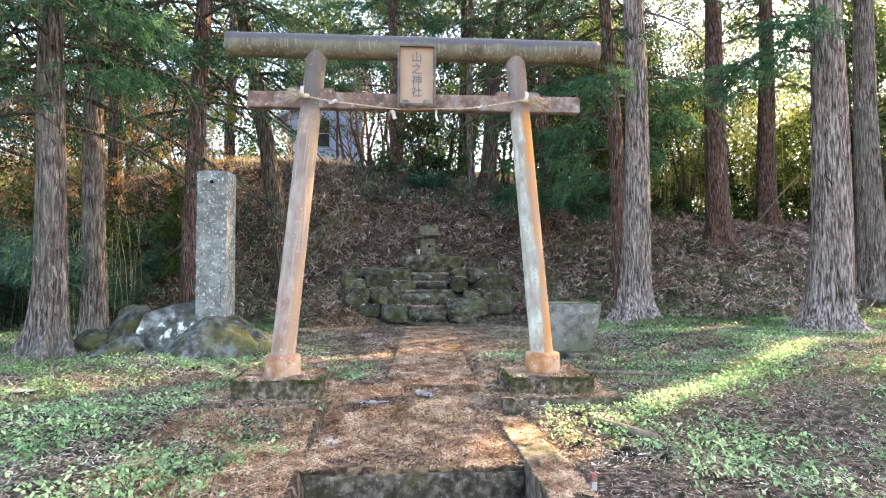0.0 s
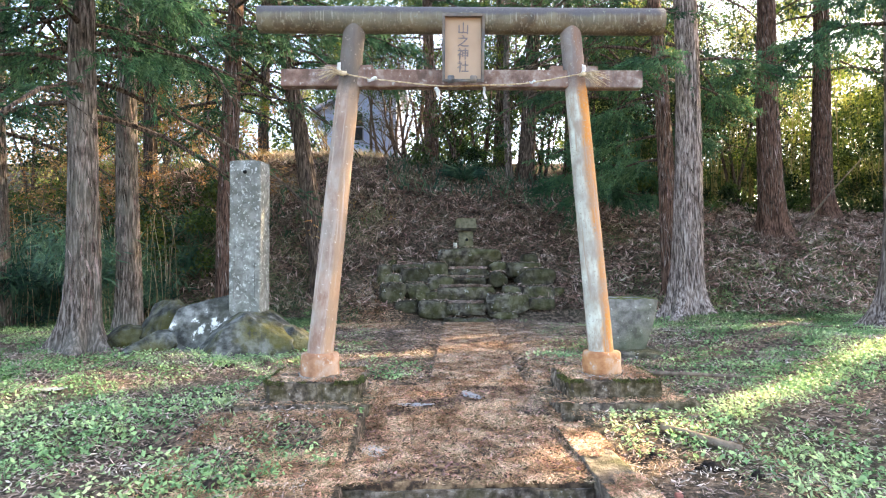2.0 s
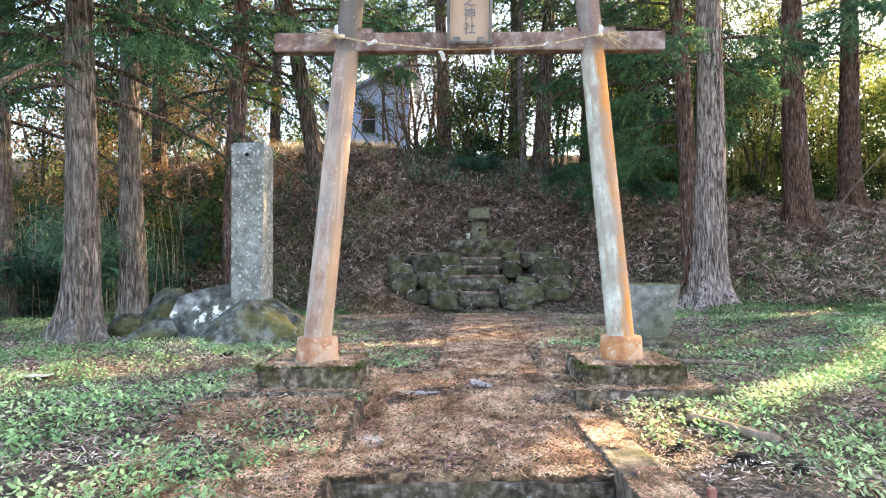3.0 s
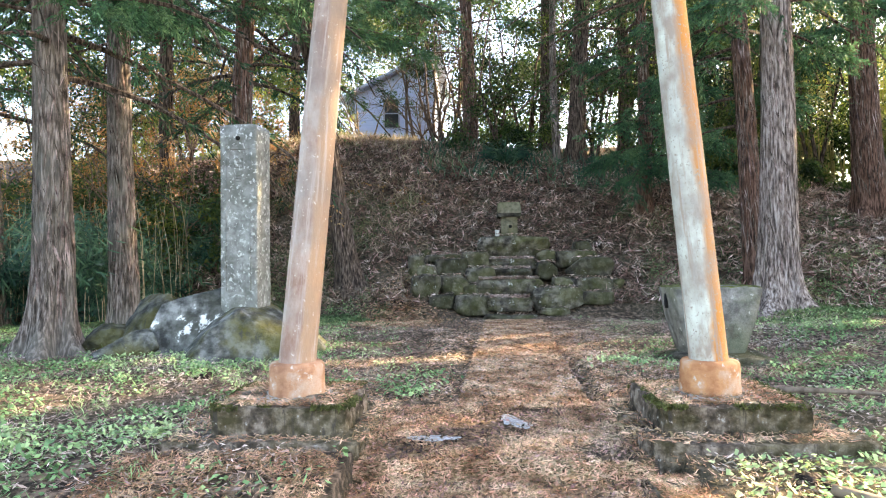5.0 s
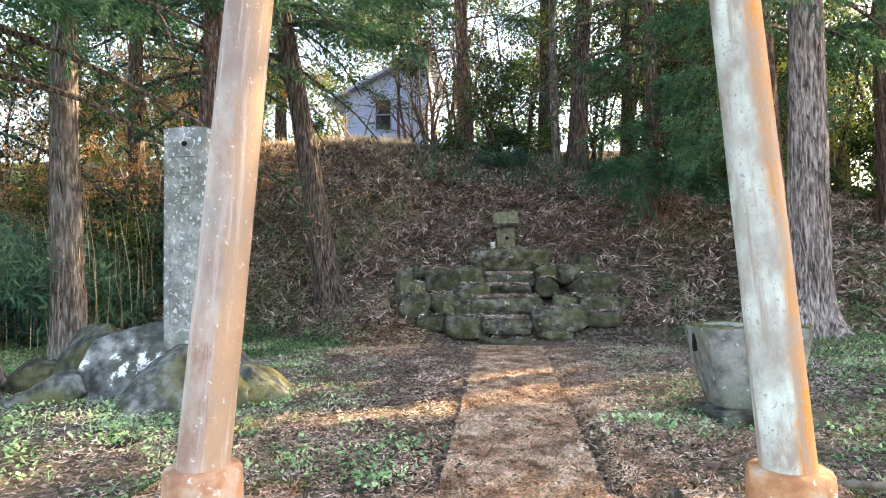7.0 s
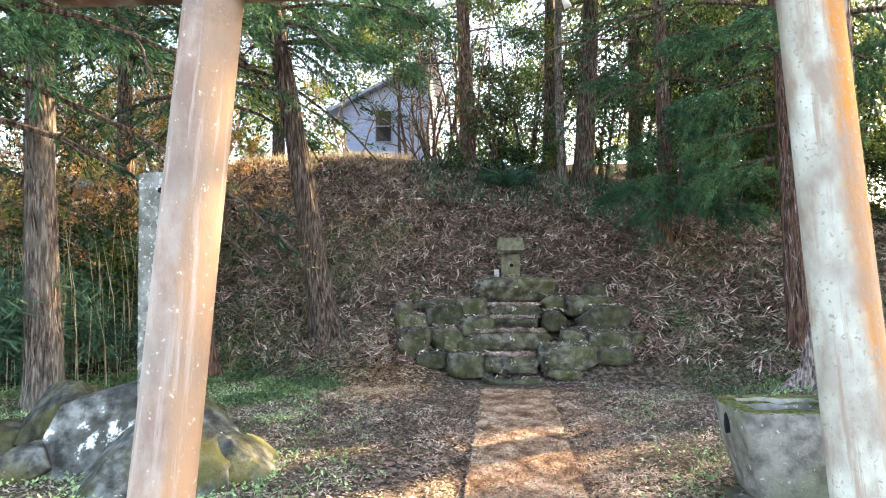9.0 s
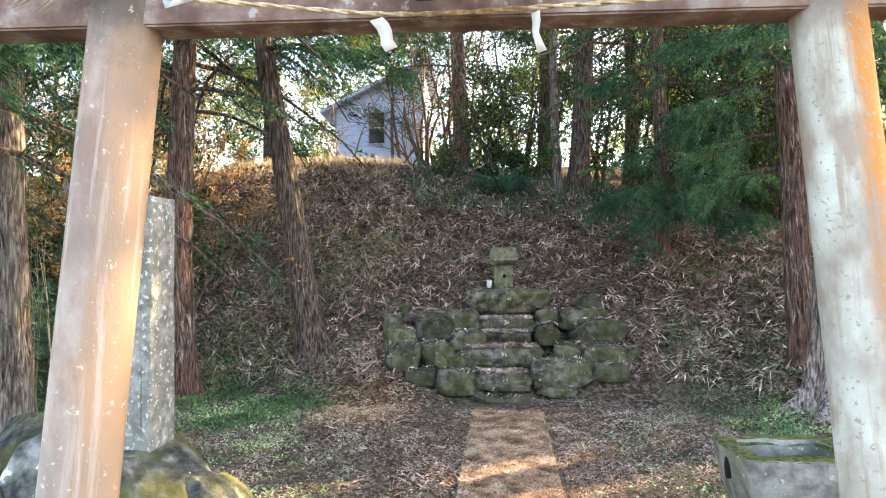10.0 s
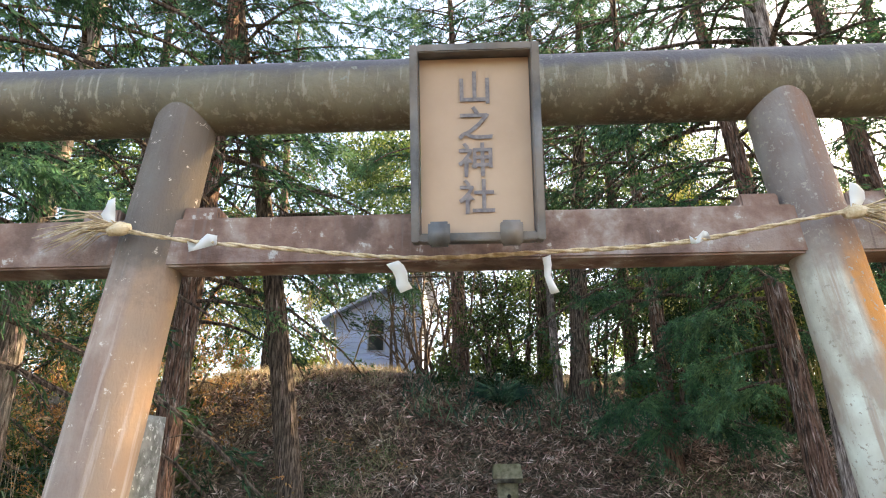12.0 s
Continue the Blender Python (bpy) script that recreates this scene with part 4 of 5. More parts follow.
def scatter(n, x0, x1, y0, y1, keep, density=None):
    x, y = rng.uniform(x0, x1, n), rng.uniform(y0, y1, n)
    k = keep(x, y)
    return x[k], y[k]


def patchy(x, y, s, seed):
    """A smooth uneven field between 0 and 1, for patches."""
    a = np.sin(x * 1.7 * s + seed) * np.sin(y * 1.9 * s + seed * 2) + 0.7 * np.sin(x * 3.9 * s - y * 2.7 * s + seed * 3) + 0.5 * np.sin(x * 7.7 * s + y * 6.1 * s + seed)
    return 0.5 + a / 4.4


def flat_leaves(x, y, z, length, width, lift=0.02, up=0.25):
    n = len(x)
    a = rng.uniform(0, 2 * np.pi, n)
    d = np.stack([np.cos(a), np.sin(a), rng.normal(0, up, n)], 1)
    c = np.stack([x, y, z + rng.uniform(0, lift, n)], 1)
    s = np.stack([-np.sin(a), np.cos(a), rng.normal(0, 0.5, n)], 1)
    ln = (length * rng.uniform(0.5, 1.4, n))[:, None]
    wd = (width * rng.uniform(0.6, 1.4, n))[:, None]
    v = np.stack([c - d * ln / 2, c + s * wd / 2, c + d * ln / 2 + [0, 0, 0.004], c - s * wd / 2], 1)
    return v.reshape(-1, 3), np.arange(4 * n).reshape(-1, 4)


# dry bamboo leaves and twigs on the mound
MOUND = lambda x, y: (ground_z(x, y) > 0.3) & ~((np.abs(x - 0.6) < 1.4) & (y < 8.9) & (y > 6.4))
x, y = scatter(120000, -10, 13, 5.5, 15, lambda x, y: MOUND(x, y) & (patchy(x, y, 0.8, 1) > 0.2))
stuff("leaf_litter", "damp brown leaves matted over the mound", "leaf litter", sheet_mesh("leaf_litter", *flat_leaves(x, y, ground_z(x, y), 0.13, 0.026, 0.06, 0.45), "mound_litter"))
x, y = scatter(72000, -10, 13, 5.5, 15, lambda x, y: MOUND(x, y) & (patchy(x, y, 1.5, 6) > 0.33))
stuff("leaf_litter", "long pale dry bamboo leaves and twigs strewn over the mound", "leaf litter", sheet_mesh("leaf_litter", *flat_leaves(x, y, ground_z(x, y) + 0.035, 0.19, 0.019, 0.08, 0.55), "litter"))
x, y, z = TREAD
tagged(new("leaf_litter", sheet_mesh("leaf_litter", *flat_leaves(x, y, z, 0.08, 0.016, 0.05, 0.3), "litter")), "dry leaves caught on the stone treads", "leaf litter", kind="stuff")
# litter on the court
x, y = scatter(190000, -7, 9, -5, 8, lambda x, y: (ground_z(x, y) < 0.6) & (np.abs(x) > 0.95) & (patchy(x, y, 1.0, 4) > 0.2) & ~((np.abs(x - 0.4) < 2.3) & (y > 0.5) & (rng.random(len(x)) < 0.7)))
stuff("leaf_litter", "small brown leaves and twigs over the court", "leaf litter", sheet_mesh("leaf_litter", *flat_leaves(x, y, ground_z(x, y) + 0.006, 0.043, 0.0075, 0.025, 0.35), "court_litter"))
x, y = scatter(26000, -2.4, 3, 0.7, 6.6, lambda x, y: np.abs(x - 0.3) > 0.0)
stuff("leaf_litter", "brown leaves beside the path", "leaf litter", sheet_mesh("leaf_litter", *flat_leaves(x, y, ground_z(x, y) + 0.01, 0.045, 0.011, 0.02, 0.3), "dark_litter"))


# cedar needles on the path and landing
def path_frame(u, v):
    a = radians(-3.0)
    return 0.33 + u * math.cos(a) - v * math.sin(a), 3.5 + u * math.sin(a) + v * math.cos(a)


u, v_ = np.where(rng.random(120000) < 0.72, rng.uniform(-0.46, 0.46, 120000), rng.normal(0.22, 0.55, 120000)).clip(-1.4, 1.8), rng.uniform(-2.9, 2.9, 120000)
x, y = path_frame(u, v_)
stuff("cedar_needles", "orange-brown cedar needles thick on the path", "fallen needles", sheet_mesh("cedar_needles", *flat_leaves(x, y, np.where(np.abs(u) < 0.45, 0.106 + 0.0105 * v_, ground_z(x, y) + 0.004), 0.036, 0.0056, 0.022, 0.3), "needles"))
u, v_ = rng.uniform(-0.46, 0.46, 5000), rng.uniform(-2.9, 2.9, 5000)
x, y = path_frame(u, v_)
stuff("leaf_litter", "dark leaf crumbs among the needles on the path", "leaf litter", sheet_mesh("leaf_litter", *flat_leaves(x, y, 0.114 + 0.0105 * v_, 0.035, 0.014, 0.02, 0.3), "dark_litter"))
x, y = scatter(95000, -0.9, 0.95, -1.75, 0.8, lambda x, y: patchy(x, y, 1.6, 2) + rng.normal(0, 0.12, len(x)) > 0.45)
zz = np.where(y > -0.5, 0.062, -0.008)
stuff("cedar_needles", "orange-brown cedar needles on the landing", "fallen needles", sheet_mesh("cedar_needles", *flat_leaves(x, y, zz, 0.032, 0.0048, 0.022, 0.35), "needles"))
x, y = rng.uniform(-0.82, 0.72, 5200), rng.uniform(-1.7, 0.75, 5200)
stuff("leaf_litter", "dark leaf crumbs and scraps on the landing", "leaf litter", sheet_mesh("leaf_litter", *flat_leaves(x, y, np.where(y > -0.5, 0.066, -0.004), 0.034, 0.013, 0.02, 0.35), "mound_litter"))
x, y = scatter(90000, -4, 3.2, -3.5, 2.5, lambda x, y: (np.abs(x) > 0.8) & (patchy(x, y, 0.9, 7) > 0.4) & (np.abs(x) < 2.0 + 0 * y))
zz = np.where((np.abs(np.abs(x) - 1.2) < 0.5) & (np.abs(y) < 0.48), 0.16, ground_z(x, y))
zz = np.where((np.abs(np.abs(x) - 1.2) < 0.35) & (np.abs(y) < 0.32), 0.312, zz)
stuff("cedar_needles", "orange-brown cedar needles round the gate", "fallen needles", sheet_mesh("cedar_needles", *flat_leaves(x, y, zz, 0.034, 0.005, 0.018, 0.35), "needles"))

x, y = rng.uniform(-0.82, 0.72, 3200), rng.uniform(-0.60, -0.50, 3200)
stuff("cedar_needles", "cedar needles drifted against the threshold", "fallen needles", sheet_mesh("cedar_needles", *flat_leaves(x, y, 0.0 + (y + 0.60) * 0.65, 0.05, 0.007, 0.014, 0.3), "needles"))
x, y = scatter(9000, 0.66, 0.91, -2.8, -0.6, lambda x, y: patchy(x, y, 2.6, 14) > 0.40)
stuff("cedar_needles", "cedar needles on the kerb", "fallen needles", sheet_mesh("cedar_needles", *flat_leaves(x, y, np.full(len(x), 0.036), 0.045, 0.006, 0.012, 0.25), "needles"))
x, y = rng.normal(-1.5, 0.4, 7000), rng.normal(7.0, 0.7, 7000)
stuff("cedar_needles", "orange needles fallen beside the stone steps", "fallen needles", sheet_mesh("cedar_needles", *flat_leaves(x, y, ground_z(x, y) + 0.01, 0.07, 0.012, 0.03, 0.3), "needles"))

# needles and moss on the pedestals
for cx in (-1.2, 1.2):
    x, y = cx + rng.uniform(-0.36, 0.36, 2200), rng.uniform(-0.33, 0.32, 2200)
    k = np.hypot(x - cx, y) > 0.17
    x, y = x[k], y[k]
    stuff("cedar_needles", "cedar needles and crumbs of litter on the pedestal", "fallen needles", sheet_mesh("cedar_needles", *flat_leaves(x, y, np.full(len(x), 0.306), 0.04, 0.006, 0.014, 0.3), "needles"))
    u = rng.random(5200)
    e = rng.integers(0, 4, 5200)
    x = np.where(e < 2, cx + (u - 0.5) * 0.74, cx + np.where(e == 2, -0.365, 0.365) + rng.normal(0, 0.018, 5200))
    y = np.where(e < 2, np.where(e == 0, -0.335, 0.325) + rng.normal(0, 0.018, 5200), (u - 0.5) * 0.66)
    k = patchy(x, y, 3.0, 5) > 0.42
    x, y = x[k], y[k]
    stuff("moss", "tufts of yellow-green moss along the pedestal edge", "moss", sheet_mesh("moss", *flat_leaves(x, y, np.full(len(x), 0.288), 0.016, 0.012, 0.024, 0.9), "moss"))
    x, y = cx + rng.uniform(-0.58, 0.58, 3000), rng.uniform(-0.49, 0.5, 3000)
    k = (np.abs(x - cx) > 0.4) | (np.abs(y) > 0.37)
    x, y = x[k], y[k]
    stuff("cedar_needles", "cedar needles on the plinth", "fallen needles", sheet_mesh("cedar_needles", *flat_leaves(x, y, np.full(len(x), 0.157), 0.045, 0.006, 0.014, 0.3), "needles"))
x, y = rng.uniform(-1.9, -0.8, 22000), rng.uniform(-2.6, -0.55, 22000)
k = patchy(x, y, 1.1, 21) > 0.35
x, y = x[k], y[k]
stuff("cedar_needles", "cedar needles drifted beside the landing", "fallen needles", sheet_mesh("cedar_needles", *flat_leaves(x, y, ground_z(x, y) + 0.005, 0.034, 0.005, 0.018, 0.35), "needles"))

# weeds
cx, cy = scatter(30000, -8, 10, -4.5, 8.5, lambda x, y: (ground_z(x, y) < 1.3) & (np.abs(x - 0.2) > 1.15 + 0.35 * np.sin(y * 2)) & (patchy(x, y, 0.9, 3) + rng.normal(0, 0.13, len(x)) > 0.52 - 0.05 * np.clip(-x / 4, 0, 1)))
k = ~((np.abs(np.abs(cx) - 1.2) < 0.65) & (np.abs(cy) < 0.55)) & ~((np.abs(cx - 0.5) < 2.6) & (cy > 3.6) & (rng.random(len(cx)) < 0.95)) & ~((np.abs(cx - 0.5) < 2.2) & (cy > 0.4) & (rng.random(len(cx)) < 0.75))
cx, cy = cx[k], cy[k]
own = rng.integers(0, len(cx), 125000)
spread = rng.uniform(0.02, 0.09, len(cx))[own]
x, y = cx[own] + rng.normal(0, 1, 125000) * spread, cy[own] + rng.normal(0, 1, 125000) * spread
for a, b, r in ((-0.75, 1.25, 0.2), (-0.55, 1.6, 0.15), (1.45, 1.85, 0.3), (1.2, 2.2, 0.15), (-0.6, 0.95, 0.1), (-1.2, 3.0, 0.4), (2.0, 3.6, 0.35)):
    x, y = np.append(x, a + rng.normal(0, r, 130)), np.append(y, b + rng.normal(0, r * 0.8, 130))
t = rng.random(3600)
x, y = np.append(x, 1.75 + 3.3 * t + rng.normal(0, 0.13, 3600)), np.append(y, -0.75 + 2.5 * t + rng.normal(0, 0.13, 3600))
v, q = flat_leaves(x, y, ground_z(x, y) + 0.008, 0.032, 0.021, 0.05, 0.5)
stuff("ground_weeds", "patches of small bright green weeds and clover", "weeds", sheet_mesh("ground_weeds", v, q, "weed"))


x, y = scatter(85000, -6.5, -1.4, 5.0, 11.0, lambda x, y: (patchy(x, y, 0.9, 11) + rng.normal(0, 0.14, len(x)) - 0.35 * smooth01((x + 3.2) / 1.6) - 0.3 * smooth01((6.9 - y) / 1.4) + 0.25 * (patchy(x, y, 3.1, 5) - 0.5) > 0.44))
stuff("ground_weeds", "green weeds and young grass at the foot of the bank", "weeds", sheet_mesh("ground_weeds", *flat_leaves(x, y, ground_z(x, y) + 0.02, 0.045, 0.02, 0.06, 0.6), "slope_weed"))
x, y = scatter(38000, 3.0, 10.5, 4.5, 10.5, lambda x, y: (patchy(x, y, 0.9, 12) > 0.42))
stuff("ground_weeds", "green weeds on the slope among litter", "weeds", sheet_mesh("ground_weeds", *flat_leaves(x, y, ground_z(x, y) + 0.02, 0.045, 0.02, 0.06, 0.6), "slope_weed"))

# blades of grass among the weeds
x, y = scatter(90000, -8, 10, -4.5, 6.5, lambda x, y: (ground_z(x, y) < 0.8) & (np.abs(x - 0.2) > 1.3) & (patchy(x, y, 1.1, 3) > 0.45) & (patchy(x, y, 2.3, 8) > 0.42))
stuff("grass", "thin blades of green grass among the weeds", "grass", sheet_mesh("grass", *flat_leaves(x, y, ground_z(x, y) + 0.014, 0.05, 0.005, 0.03, 0.9), "weed"))

# pale straw and twigs on the bank below the crest
x, y = scatter(4500, -5.5, -1.0, 7.6, 12.4, lambda x, y: patchy(x, y, 0.9, 17) > 0.42)
stuff("dry_straw", "pale dry straw and twigs lying on the bank", "straw", sheet_mesh("dry_straw", *flat_leaves(x, y, ground_z(x, y) + 0.02, 0.26, 0.012, 0.12, 0.7), "dry_grass"))

# dry grass on the sunny crest
n = 5200
x, y = rng.uniform(-7.5, -1.8, n), rng.uniform(12.8, 16.5, n)
c = np.stack([x, y, ground_z(x, y)], 1)
v, q = leaves(c, np.tile([0.15, -0.1, 1.0], (n, 1)), 0.30, 0.014, 0.0, 0.55)
stuff("dry_grass", "tall bleached dry grass along the sunny crest", "dry grass", sheet_mesh("dry_grass", v, q, "dry_grass"))
n = 1600
x, y = rng.uniform(-1.5, 7.5, n), rng.uniform(11.5, 14, n)
c = np.stack([x, y, ground_z(x, y)], 1)
v, q = leaves(c, np.tile([0.0, -0.2, 0.8], (n, 1)), 0.4, 0.03, 0.0, 0.6)
stuff("grass_tufts", "drooping green grass tufts on the crest", "grass", sheet_mesh("grass_tufts", v, q, "sasa_leaf"))

# ---- undergrowth and woods ----
def blob_points(blobs, shell=0.55):
    """Points in uneven clumps: (x, y, z, radius, count)."""
    out = []
    for cx, cy, cz, k, n in blobs:
        d = rng.normal(0, 1, (n, 3))
        d /= np.linalg.norm(d, axis=1, keepdims=True)
        r = k * (shell + (1 - shell) * rng.random(n)) * (1 + 0.25 * np.sin(d[:, 0] * 5 + cx) * np.sin(d[:, 2] * 6 + cz))
        out.append(np.array([cx, cy, cz]) + d * r[:, None] * [1, 1, 0.75])
    return np.concatenate(out)


def cloud(name, label, cat, material, blobs, leaf_l, leaf_w, droop=0.3, shell=0.3):
    c = blob_points(blobs, shell)
    c = c[shaded(c, leaf_l * 0.2)]
    v, q = leaves(c, np.zeros_like(c), leaf_l, leaf_w, droop, 1.0)
    return stuff(name, label, cat, sheet_mesh(name, v, q, material))


def blobs(n, xr, yr, zr, rr, count, seed, on_ground=True):
    r = random.Random(seed)
    out = []
    for _ in range(n):
        x, y, k = r.uniform(*xr), r.uniform(*yr), r.uniform(*rr)
        out.append((x, y, r.uniform(*zr) + (gz(x, y) if on_ground else 0), k, int(count * r.uniform(0.6, 1.4))))
    return out


def evergreen(x, y, h, spread, stems, seed, material="broad_leaf", count=5200, leaf=(0.10, 0.045), low=0.25, label="bushy evergreen tree with glossy dark leaves on the mound"):
    """A small broad-leaved tree: forked stems and a ragged crown of leaves."""
    r = random.Random(seed)
    e = thing("evergreen_tree", label, "tree", (x, y, gz(x, y) - 0.1), group="evergreens on the mound")
    bm = bmesh.new()
    bl = []
    for _ in range(stems):
        a, q = r.uniform(0, 6.28), Vector((r.uniform(-.15, .15), r.uniform(-.15, .15), 0))
        pts, rad = [q], [0.06]
        for k in range(1, 8):
            q = q + Vector((math.cos(a) * spread * 0.10 + r.uniform(-.08, .08), math.sin(a) * spread * 0.10 + r.uniform(-.08, .08), h / 7.5))
            pts.append(q)
            rad.append(0.06 * (1 - k / 8.5))
        tube(bm, pts, rad, 7, caps=False)
        for k in range(2, 8):
            for _ in range(2):
                e2 = pts[k] + Vector((r.uniform(-1, 1), r.uniform(-1, 1), r.uniform(-.1, .6))) * spread * 0.6
                tube(bm, [pts[k], (pts[k] + e2) / 2 + Vector((0, 0, .05)), e2], [0.02, 0.012, 0.004], 4, caps=False)
                if pts[k].z > h * low:
                    bl.append((e2.x, e2.y, e2.z, spread * r.uniform(0.2, 0.42), 0))
    part("trunk", bm, "bark_dark", e)
    n = max(20, count // max(1, len(bl)))
    c = blob_points([(a, b, c_, k, n) for a, b, c_, k, _ in bl], 0.35)
    c = c[shaded(c + np.array(e.location))]
    v, q = leaves(c, np.zeros_like(c), leaf[0], leaf[1], 0.35, 1.0)
    o = new("crown", sheet_mesh("crown", v, q, material))
    o.parent = e


for i, (x, y, h, sp, st) in enumerate((
    (0.6, 14.2, 4.2, 1.5, 3), (1.5, 15.6, 5.5, 1.8, 3), (3.4, 14.4, 5.0, 1.7, 3), (4.6, 12.6, 4.4, 1.5, 2), (5.6, 14.0, 5.5, 1.9, 3),
    (6.9, 12.2, 4.0, 1.5, 3), (-0.6, 16.2, 4.6, 1.2, 2), (-1.5, 17.2, 5.0, 1.2, 2), (-1.25, 14.5, 3.0, 0.9, 3), (-0.1, 18.2, 7.0, 2.0, 3), (2.6, 17.5, 7.5, 2.2, 3), (5.0, 17.5, 8.0, 2.4, 3), (8.0, 16.0, 7.0, 2.3, 3),
    (-0.9, 16.6, 4.8, 1.5, 3), (-2.3, 17.8, 6.0, 1.6, 2), (-11.5, 14.5, 5.0, 1.8, 3), (9.5, 14.0, 7.0, 2.2, 3), (12.2, 15.5, 8.0, 2.4, 3), (14.8, 13.6, 8.0, 2.4, 3), (7.4, 14.0, 6.5, 2.0, 3), (10.8, 19.5, 9.0, 2.6, 3), (14.0, 10.5, 7.0, 2.2, 3), (-10.5, 11.0, 4.6, 1.8, 3), (-13.0, 9.0, 6.0, 2.2, 3), (-9.0, 15.0, 5.5, 2.0, 3))):
    evergreen(x, y, h, sp, st, 100 + i, "broad_leaf")


def bare_shrub(x, y, h, seed, leafy=0, wood="twig", label="leafless arching shrub with thin sunlit twigs on the bank"):
    """A leafless shrub of arching, forking twigs."""
    r = random.Random(seed)
    e = thing("bare_shrub", label, "shrub", (x, y, gz(x, y) - 0.05), group="bare shrubs")
    bm = bmesh.new()
    tips = []

    def grow(p, d, ln, rad, depth):
        pts = [p]
        for k in range(4):
            d = (d + Vector((r.uniform(-.3, .3), r.uniform(-.3, .3), r.uniform(-.28, .12)))).normalized()
            pts.append(pts[-1] + d * ln / 4)
        tube(bm, pts, [rad * (1 - k / 5.5) for k in range(5)], 5 if depth else 6, caps=False)
        tips.append(pts[-1])
        if depth < 3:
            for k in range(3 if depth < 2 else 2):
                grow(pts[r.randint(1, 4)], (d + Vector((r.uniform(-.9, .9), r.uniform(-.9, .9), r.uniform(-.2, .7)))).normalized(), ln * r.uniform(0.45, 0.7), rad * 0.5, depth + 1)

    for _ in range(6):
        grow(Vector((r.uniform(-.2, .2), r.uniform(-.2, .2), 0)), Vector((r.uniform(-.8, .8), r.uniform(-.6, .3), 1)).normalized(), h * r.uniform(.6, 1), 0.03, 0)
    part("branching", bm, wood, e)
    if leafy:
        c = blob_points([(t.x, t.y, t.z, 0.16, leafy) for t in tips], 0.1)
        v, q = leaves(c, np.zeros_like(c), 0.07, 0.028, 0.5, 1.0)
        o = new("withered_leaves", sheet_mesh("withered_leaves", v, q, "dry_leaf"))
        o.parent = e


for i, (x, y, h, lf) in enumerate(((-6.2, 9.2, 2.6, 8), (-7.6, 9.8, 3.0, 14), (-9.2, 9.0, 2.8, 10), (-5.4, 10.8, 2.4, 16), (-8.2, 12.0, 3.2, 14), (-10.6, 10.6, 3.0, 8), (-3.6, 15.5, 2.4, 0), (-6.6, 12.8, 2.6, 20), (-11.5, 7.5, 3.2, 8))):
    bare_shrub(x, y, h, 300 + i, lf)
for i, (x, y, h) in enumerate(((-1.0, 13.6, 2.4), (-1.7, 15.4, 2.2))):
    bare_shrub(x, y, h, 330 + i, 0, "bark_dark", "leafless dark sapling with thin twigs on the crest")


# low green boughs of the cedars, each a part of its tree
def bough(tree, at, reach, count, per, seed):
    r = random.Random(seed)
    pos, dr = [], []
    reach = Vector(reach)
    pts = [reach * (k / 6) + Vector((0, 0, -0.25 * reach.length * (k / 6) ** 2)) for k in range(7)]
    bm = bmesh.new()
    tube(bm, pts, [0.03 * (1 - k / 7) + 0.004 for k in range(7)], 6, caps=False)
    for i in range(count):
        s = 0.15 + 0.85 * (i + r.random()) / count
        j = min(5, int(s * 6))
        q = pts[j].lerp(pts[j + 1], s * 6 - j)
        side = reach.normalized().cross(Vector((0, 0, 1))) * r.uniform(-1, 1) + reach.normalized() * r.uniform(0.2, 0.8) + Vector((0, 0, r.uniform(-0.55, 0.05)))
        main = side.normalized()
        span = r.uniform(0.35, 0.85) * (1.1 - 0.5 * s)
        for _ in range(6):
            b0 = r.random() * span
            m2 = (main + Vector((r.uniform(-.9, .9), r.uniform(-.9, .9), r.uniform(-.5, .2)))).normalized()
            t = rng.random(per) * 0.3
            o = np.array(q + main * b0)[None] + t[:, None] * np.array(m2)[None] + rng.normal(0, 0.012, (per, 3))
            o[:, 2] -= 0.3 * b0 * b0 + 0.9 * t * t
            pos.append(o)
            dr.append(np.tile(np.array(m2), (per, 1)))
    base = Matrix.Translation(Vector(at) - tree.location)
    b = part("bough", bm, "bark_dark", tree)
    b.matrix_local = base
    c, d = np.concatenate(pos), np.concatenate(dr)
    k = shaded(c + np.array(at))
    v, q = leaves(c[k], d[k], 0.075, 0.015, 0.3, 0.5)
    o = new("foliage", sheet_mesh("foliage", v, q, "bough_leaf"))
    o.parent = b


